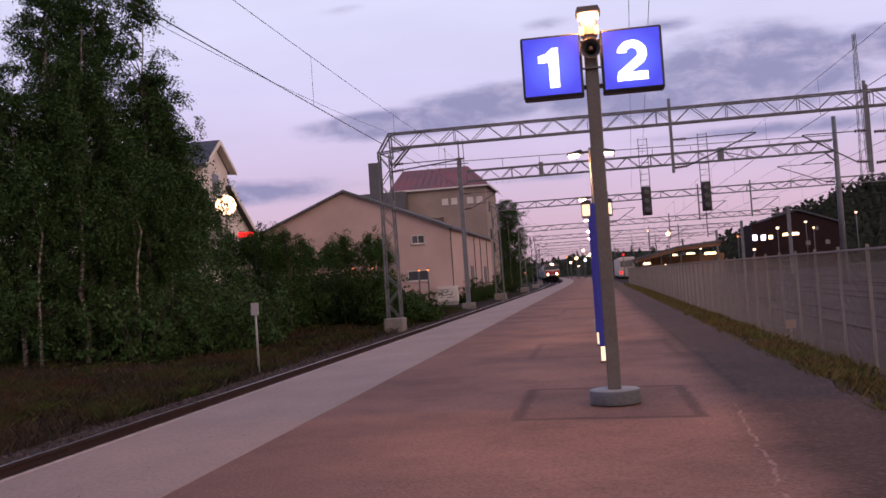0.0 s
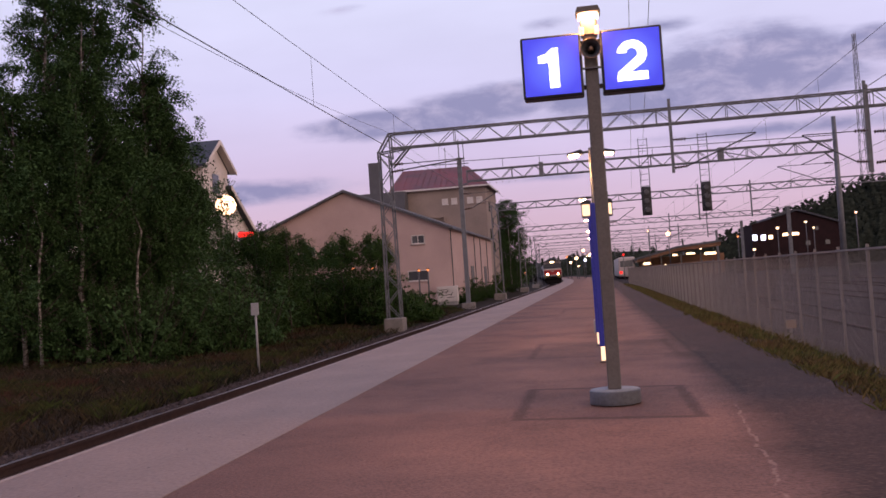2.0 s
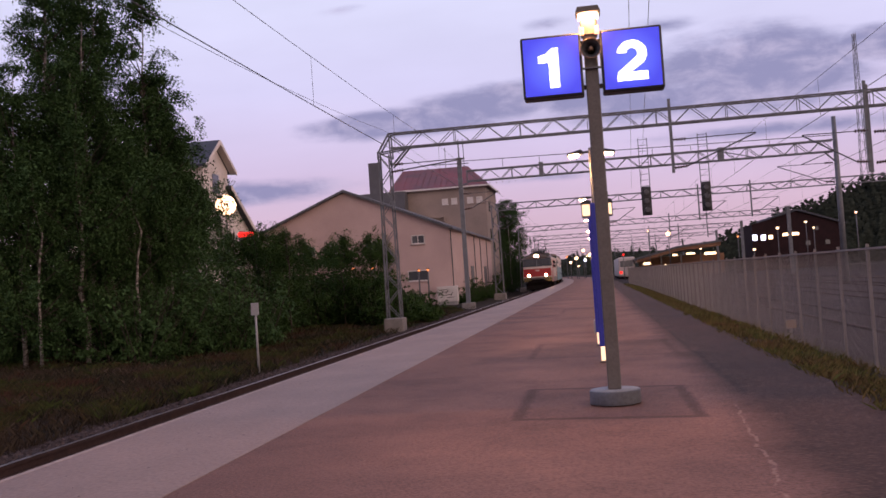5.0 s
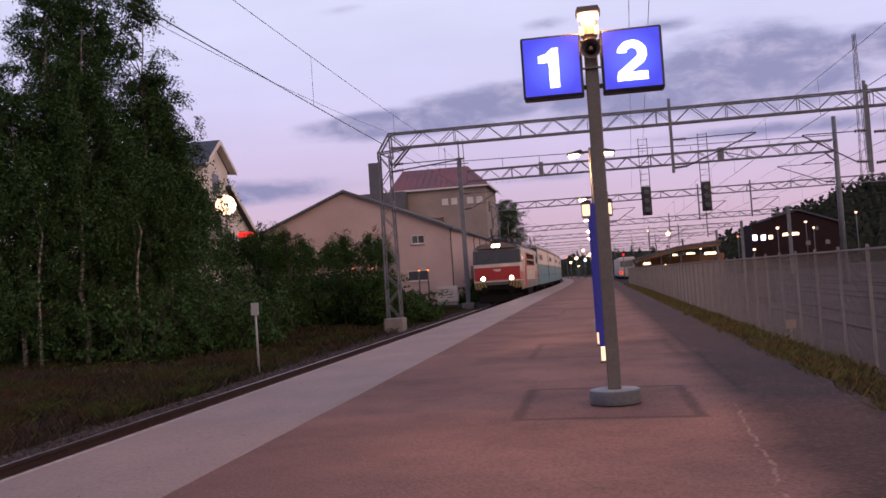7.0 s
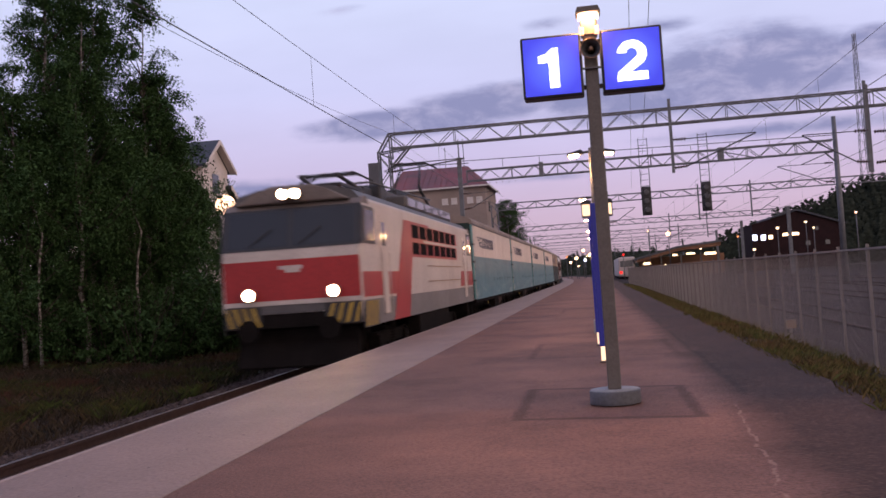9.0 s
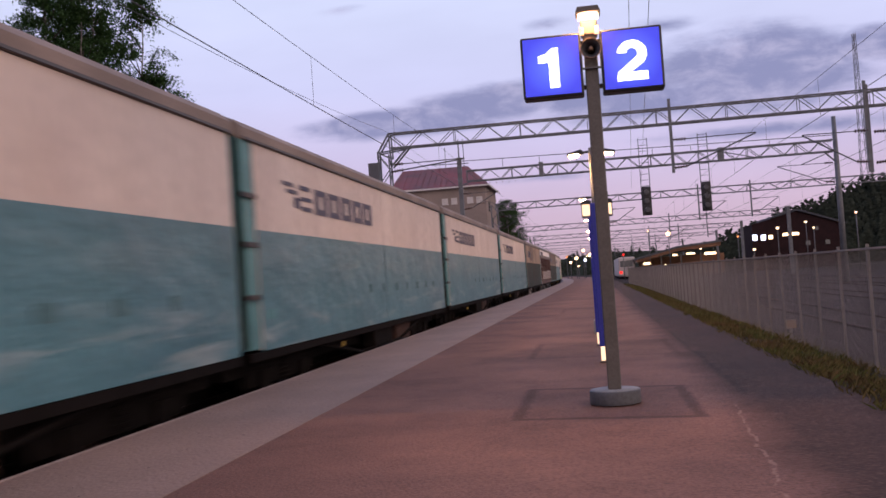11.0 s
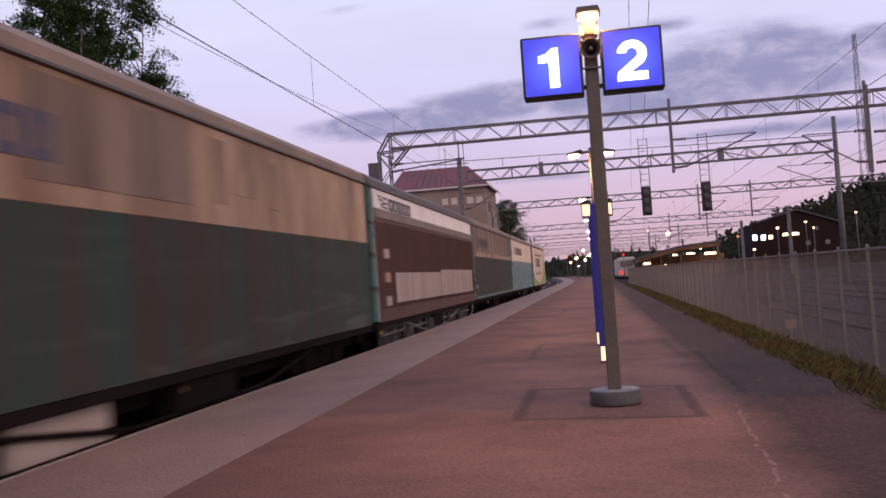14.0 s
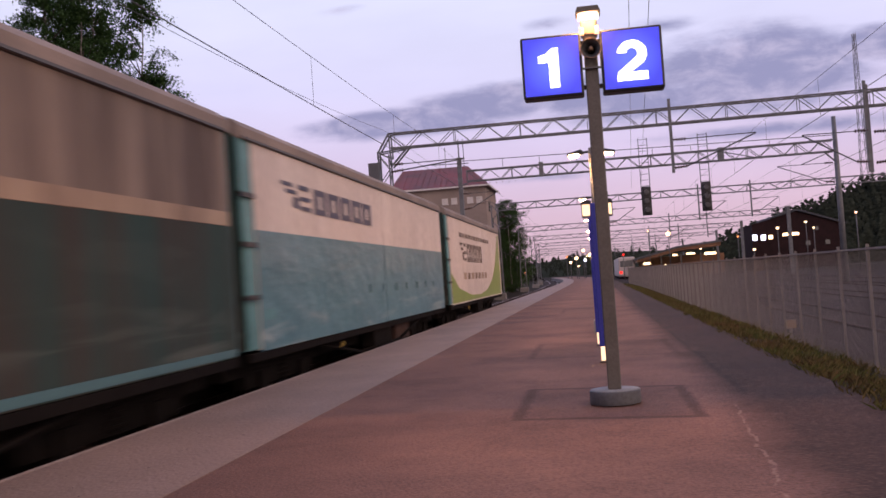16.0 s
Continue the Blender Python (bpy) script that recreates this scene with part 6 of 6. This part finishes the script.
            slab(bm, 1, -h + 3 + k * 0.8, -h + 3.6 + k * 0.8, 3.40, 3.56, 1.588, 0.004)
            part("stencil_bar", bm, M_DIRTBROWN, t)
        for k in range(7):
            bm = NB()
            slab(bm, 1, -h + 3.6 + k * 1.1, -h + 4.3 + k * 1.1, 1.85, 2.1, 1.594, 0.004)
            part("stencil_bar", bm, M_CREAMDIRT, t)
    return t


def locomotive():
    h = 9.1
    t = thing("electric_locomotive", "red and white electric locomotive with lit headlamps", "locomotive", VEH)
    # cab-to-cab shell, front with a raked windscreen
    prof = [(-h + 0.05, 1.10), (-h, 1.55), (-h, 2.72), (-h + 0.30, 3.62), (-h + 0.55, 3.78), (h - 0.55, 3.78), (h - 0.30, 3.62), (h, 2.72), (h, 1.55), (h - 0.05, 1.10)]
    bm = NB()
    prism(bm, prof, 0, -1.54, 1.54)
    bev(bm, 0.07, 2)
    body = part("body", bm, M_WHITE_PAINT, t, "white upper body shell")
    bm = NB()
    prism(bm, [(1.50, 3.72), (1.30, 3.95), (0.8, 4.08), (-0.8, 4.08), (-1.30, 3.95), (-1.50, 3.72)], 1, -h + 0.5, h - 0.5)
    part("roof", bm, M_GREY_PAINT, t)
    for s in (-1, 1):
        y = s * h
        def fy(d, t2=0.012):
            return (min(y, y + s * d), max(y, y + s * d))
        bm = boxes((-1.50, 1.50, *fy(0.012), 1.66, 2.52))
        part("front_band", bm, M_RED_PAINT, t, "red nose band")
        bm = boxes((-1.50, 1.50, *fy(0.016), 1.57, 1.655))
        part("front_stripe", bm, M_WHITE_PAINT, t)
        bm = boxes((-0.26, 0.26, *fy(0.02), 2.31, 2.39), (-0.12, 0.2, *fy(0.02), 2.24, 2.31))
        part("emblem", bm, M_WHITE_PAINT, t, "small pale winged emblem")
        bm = NB()
        prism(bm, [(y + s * 0.008, 2.74), (y - s * 0.292, 3.63), (y - s * 0.34, 3.60), (y - s * 0.08, 2.74)], 0, -1.535, 1.535)
        part("windscreen_surround", bm, M_BLACK, t, "dark grey windscreen surround")
        for xa, xb in ((-1.40, -0.05), (0.05, 1.40)):
            bm = NB()
            ya, yb = y + s * 0.012, y - s * 0.285
            q = [(ya - s * 0.02, 2.80), (yb - s * 0.0 + s * 0.01, 3.58), (yb - s * 0.06, 3.56), (ya - s * 0.09, 2.80)]
            prism(bm, q, 0, xa, xb)
            part("windscreen", bm, M_SCREEN, t, "dark raked windscreen")
        bm = boxes((-1.5, 1.5, *fy(0.006), 1.08, 1.38))
        part("buffer_beam", bm, M_GRIME, t)
        bm = boxes((-1.49, 1.49, *fy(0.004), 1.385, 1.56))
        part("grey_valance", bm, M_GREY_PAINT, t)
        for sx in (-1, 1):
            bm = boxes((min(sx * 0.70, sx * 1.50), max(sx * 0.70, sx * 1.50), *fy(0.010), 1.10, 1.545))
            wp = part("warning_panel", bm, M_BLACK, t)
            for k in range(4):
                bm = NB()
                a = 0.72 + k * 0.20
                prism(bm, [(sx * a, 1.12), (sx * (a + 0.09), 1.12), (sx * min(1.49, a + 0.22), 1.53), (sx * min(1.45, a + 0.13), 1.53)], 1, min(y + s * 0.010, y + s * 0.018), max(y + s * 0.010, y + s * 0.018))
                part("warning_stripe", bm, M_YELLOW, wp)
            bm = NB()
            lathe(bm, [(0.118, 0.0), (0.150, 0.0), (0.150, 0.15), (0.143, 0.16), (0.118, 0.16), (0.118, 0.0)], 24, caps=False)
            hl = part("headlamp", bm, M_DARKSTEEL, t, "round hooded headlamp")
            hl.matrix_basis = pose(sx * 0.93, y, 1.80, -90 * s, 0, 0)
            bm = NB()
            rod(bm, (0, 0, 0.014), (0, 0, 0.05), 0.117, 20)
            part("lens", bm, M_HEAD if s < 0 else M_GLASS, hl, "blazing warm headlamp" if s < 0 else "unlit glass lens")
        bm = NB()
        prism(bm, [(y - s * 0.288, 3.635), (y - s * 0.545, 3.795), (y - s * 0.9, 3.80), (y - s * 0.9, 3.635)], 0, -1.546, 1.546)
        part("cab_brow", bm, M_CABROOF, t, "dusty grey-brown cab roof edge")
        bm = NB()
        prism(bm, [(-1.30, 3.74), (1.30, 3.74), (0.80, 4.00), (0.46, 4.12), (-0.46, 4.12), (-0.80, 4.00)], 1, min(y - s * 0.25, y - s * 1.3), max(y - s * 0.25, y - s * 1.3))
        bev(bm, 0.05)
        tl = part("roof_lamp", bm, M_CABROOF, t, "dusty domed lamp housing")
        if s < 0:
            for sx in (-0.135, 0.135):
                bm = NB()
                rod(bm, (sx, y + 0.25, 3.92), (sx, y + 0.21, 3.92), 0.105, 18)
                part("lens", bm, M_HEAD, tl, "blazing warm roof lamp")
                bm = NB()
                lathe(bm, [(0.108, 0.0), (0.130, 0.0), (0.130, 0.16), (0.108, 0.16), (0.108, 0.0)], 20, caps=False)
                rim = part("lamp_hood", bm, M_GREY_PAINT, tl)
                rim.matrix_basis = pose(sx, y + 0.25, 3.92, 90, 0, 0)
        buffers(t, y - s * 0.1, s)
        bm = NB()
        prism(bm, [(y - s * 0.55, 1.06), (y - s * 0.22, 1.06), (y - s * 0.30, 0.72), (y - s * 0.02, 0.24), (y - s * 0.2, 0.2), (y - s * 0.55, 0.6)], 0, -1.32, 1.32)
        bev(bm, 0.03, 1)
        part("snow_plough", bm, M_GRIME, t)
        bm = NB()
        for sx in (-0.9, 0.2):
            rod(bm, (sx, y + s * 0.02, 2.84), (sx + 0.5, y - s * 0.1, 3.2), 0.012, 4)
        part("wiper", bm, M_BLACK, t)
    for side in (-1, 1):
        X = 1.543
        def sp(name, pts, material, dx=0.006, label=""):
            bm = NB()
            lo, hi = (X - 0.02, X + dx) if side > 0 else (-X - dx, -X + 0.02)
            prism(bm, pts, 0, lo, hi)
            return part(name, bm, material, t, label)
        sp("skirt", [(-h + 0.1, 1.0), (h - 0.1, 1.0), (h - 0.1, 1.56), (-h + 0.1, 1.56)], M_SKIRT, 0.004)
        sp("red_band", [(-h + 0.06, 1.62), (-4.3, 1.62), (-4.3, 2.16), (-h + 0.06, 2.16)], M_RED_PAINT, 0.008, "red side band")
        sp("red_sash", [(-6.1, 1.0), (-4.2, 1.0), (-2.9, 3.5), (-4.3, 3.5)], M_RED_PAINT, 0.012, "slanting red sash")
        sp("red_band", [(-3.6, 2.55), (5.0, 2.55), (5.0, 3.5), (-3.6, 3.5)], M_RED_PAINT, 0.009)
        sp("red_band", [(5.6, 1.62), (h - 0.1, 1.62), (h - 0.1, 2.16), (5.9, 2.16)], M_RED_PAINT, 0.008)
        sp("white_rail", [(-1.6, 2.965), (5.0, 2.965), (5.0, 3.035), (-1.6, 3.035)], M_WHITE_PAINT, 0.018)
        sp("white_rail", [(-0.6, 3.44), (5.0, 3.44), (5.0, 3.52), (-0.6, 3.52)], M_WHITE_PAINT, 0.018)
        for k in range(7):
            for z0, z1 in ((3.06, 3.42), (2.62, 2.94)):
                y0 = -3.3 + k * 1.17
                sp("louvre", [(y0, z0), (y0 + 0.95, z0), (y0 + 0.95, z1), (y0, z1)], M_GRIME, 0.016, "dark side louvre")
        for sg in (-1, 1):
            sp("window_surround", [(sg * 9.05, 2.76), (sg * 7.7, 2.76), (sg * 7.7, 3.58), (sg * 8.78, 3.58)], M_BLACK, 0.008)
            sp("cab_window", [(sg * 8.75, 2.84), (sg * 7.85, 2.84), (sg * 7.85, 3.5), (sg * 8.58, 3.5)], M_SCREEN, 0.012)
        for ya in (-7.2, 6.6):
            d = sp("cab_door", [(ya, 1.2), (ya + 0.62, 1.2), (ya + 0.62, 3.45), (ya, 3.45)], M_WHITE_PAINT, 0.014)
            bm = NB()
            lo, hi = (X + 0.012, X + 0.02) if side > 0 else (-X - 0.02, -X - 0.012)
            box(bm, lo, hi, ya + 0.14, ya + 0.48, 2.75, 3.3)
            part("door_window", bm, M_GLASS, d)
            for yy in (ya - 0.06, ya + 0.68):
                bm = NB()
                rod(bm, (side * (X + 0.05), yy, 1.2), (side * (X + 0.05), yy, 2.6), 0.011, 6)
                part("handrail", bm, M_WHITE_PAINT, t)
        for z in (1.85, 2.3):
            sp("body_rib", [(-1.0, z), (6.0, z), (6.0, z + 0.03), (-1.0, z + 0.03)], M_CREAMDIRT, 0.02)
        sp("warning_panel", [(-h + 0.03, 0.98), (-h + 1.35, 0.98), (-h + 1.35, 1.54), (-h + 0.03, 1.54)], M_BLACK, 0.010)
        for k in range(4):
            bm = NB()
            a = -9.0 + k * 0.3
            lo, hi = (X - 0.01, X + 0.016) if side > 0 else (-X - 0.016, -X + 0.01)
            prism(bm, [(a, 1.0), (a + 0.14, 1.0), (a + 0.32, 1.53), (a + 0.18, 1.53)], 0, lo, hi)
            part("warning_stripe", bm, M_YELLOW, t)
        bm = boxes((min(side * 1.15, side * 1.5), max(side * 1.15, side * 1.5), -2.6, 2.6, 0.35, 1.0))
        part("equipment_box", bm, M_GRIME, t)
    for y in (-4.6, 4.6):
        bogie(t, y, (-1.5, 1.5))
    bm = boxes((-1.18, 1.18, -1.9, 6.6, 4.0, 4.36))
    bev(bm, 0.06, 2)
    rh = part("roof_housing", bm, M_GREY_PAINT, t, "raised grey roof housing")
    for side in (-1, 1):
        for k in range(6):
            bm = boxes((min(side * 1.181, side * 1.192), max(side * 1.181, side * 1.192), -1.6 + k * 1.36, -0.45 + k * 1.36, 4.08, 4.30))
            part("roof_pane", bm, M_GLASS, rh, "dark clerestory pane")
    for y, w3, l3, z3 in ((-3.6, 0.5, 0.5, 4.5), (-2.6, 0.7, 0.35, 4.62), (0.8, 0.55, 0.9, 4.72), (2.9, 0.4, 0.6, 4.66)):
        bm = boxes((-w3, w3, y - l3, y + l3, 4.05, z3))
        bev(bm, 0.06, 2)
        part("roof_apparatus", bm, M_BLACK, t, "black roof apparatus")
    bm = NB()
    for x in (-0.7, 0.7):
        rod(bm, (x, -4.2, 4.55), (x, 5.0, 4.75), 0.03, 6)
    rod(bm, (-0.7, -4.2, 4.55), (0.7, -4.2, 4.55), 0.03, 6)
    part("bus_bar", bm, M_DARKSTEEL, t)
    # roof gear and pantographs
    bm = NB()
    for y in (-2.2, -0.6, 1.4, 2.6):
        for x in (-0.5, 0.5):
            insulator(bm, (x, y, 4.05), (x, y, 4.42))
    part("roof_insulators", bm, M_CERAMIC, t)
    bm = boxes((-0.6, 0.6, -1.8, 0.3, 4.06, 4.55), (-0.5, 0.5, 0.9, 2.2, 4.06, 4.4))
    bev(bm, 0.05)
    part("roof_equipment", bm, M_DARKSTEEL, t)
    for y, top in ((-5.6, 4.72), (5.4, 6.15)):
        low = top < 5
        knee = (y - 1.0, 4.55) if low else (y - 0.9, 5.2)
        head = y + 0.6 if low else y + 0.2
        bm = boxes((-0.6, -0.53, y - 1.2, y + 1.2, 4.26, 4.33), (0.53, 0.6, y - 1.2, y + 1.2, 4.26, 4.33), (-0.6, 0.6, y - 1.24, y - 1.17, 4.262, 4.328), (-0.6, 0.6, y + 1.17, y + 1.24, 4.262, 4.328))
        p = part("pantograph", bm, M_BLACK, t, "folded pantograph" if low else "raised pantograph")
        for x in (-0.55, 0.55):
            bm = NB()
            rod(bm, (x, y + 1.1, 4.33), (x * 0.8, *knee), 0.05, 6)
            part("lower_arm", bm, M_BLACK, p)
            bm = NB()
            rod(bm, (x * 0.8, *knee), (x * 0.6, head, top), 0.04, 6)
            part("upper_arm", bm, M_BLACK, p)
            for yy in (y - 1.1, y + 1.1):
                bm = NB()
                insulator(bm, (x, yy, 3.98), (x, yy, 4.27))
                part("foot_insulator", bm, M_CERAMIC, p)
        for dy in (-0.2, 0.2):
            bm = NB()
            prism(bm, [(-0.95, top - 0.2), (-0.93, top - 0.24), (-0.54, top - 0.03), (0.54, top - 0.03), (0.93, top - 0.24), (0.95, top - 0.2), (0.55, top + 0.03), (-0.55, top + 0.03)], 1, head + dy - 0.03, head + dy + 0.03)
            part("collector_strip", bm, M_BLACK, p)
    return t


loco = locomotive()
# distances along the line at 9 s of each car's middle
CARS = [(loco, 28.75)]
kinds = ["clean", "clean", "clean", "clean", "grimy", "maroon", "brown", "clean", "lime"]
cuts = [37.95, 55.6, 73.5, 91.8, 110.2, 127.8, 145.5, 162.8, 181.2, 200.0]
LABELS = {"clean": "white and turquoise sliding-wall freight wagon", "grimy": "grimy cream and green sliding-wall wagon with brown stains", "maroon": "maroon ribbed van with white top band",
          "brown": "grimy brown and green sliding-wall wagon", "lime": "white freight wagon with lime green sweep at its end"}
first = {}
for kind, a, b in zip(kinds, cuts, cuts[1:]):
    if kind not in first:
        first[kind] = wagon(kind, 17.4, LABELS[kind])
        ob = first[kind]
    else:
        ob = copy_thing(first[kind], pose(0, 0, 0))
    CARS.append((ob, (a + b) / 2))
SPEED = 21.5


def motions():
    for ob, s9 in CARS:
        rows = []
        for k in range(33):
            t = k * 0.5
            y = s9 + SPEED * (9.0 - t)
            rows.append((t, pose(TRACK_X + sway(y), y, RAIL_Z, 0, 0, math.degrees(heading(y)))))
        walk(ob, rows)


motions()
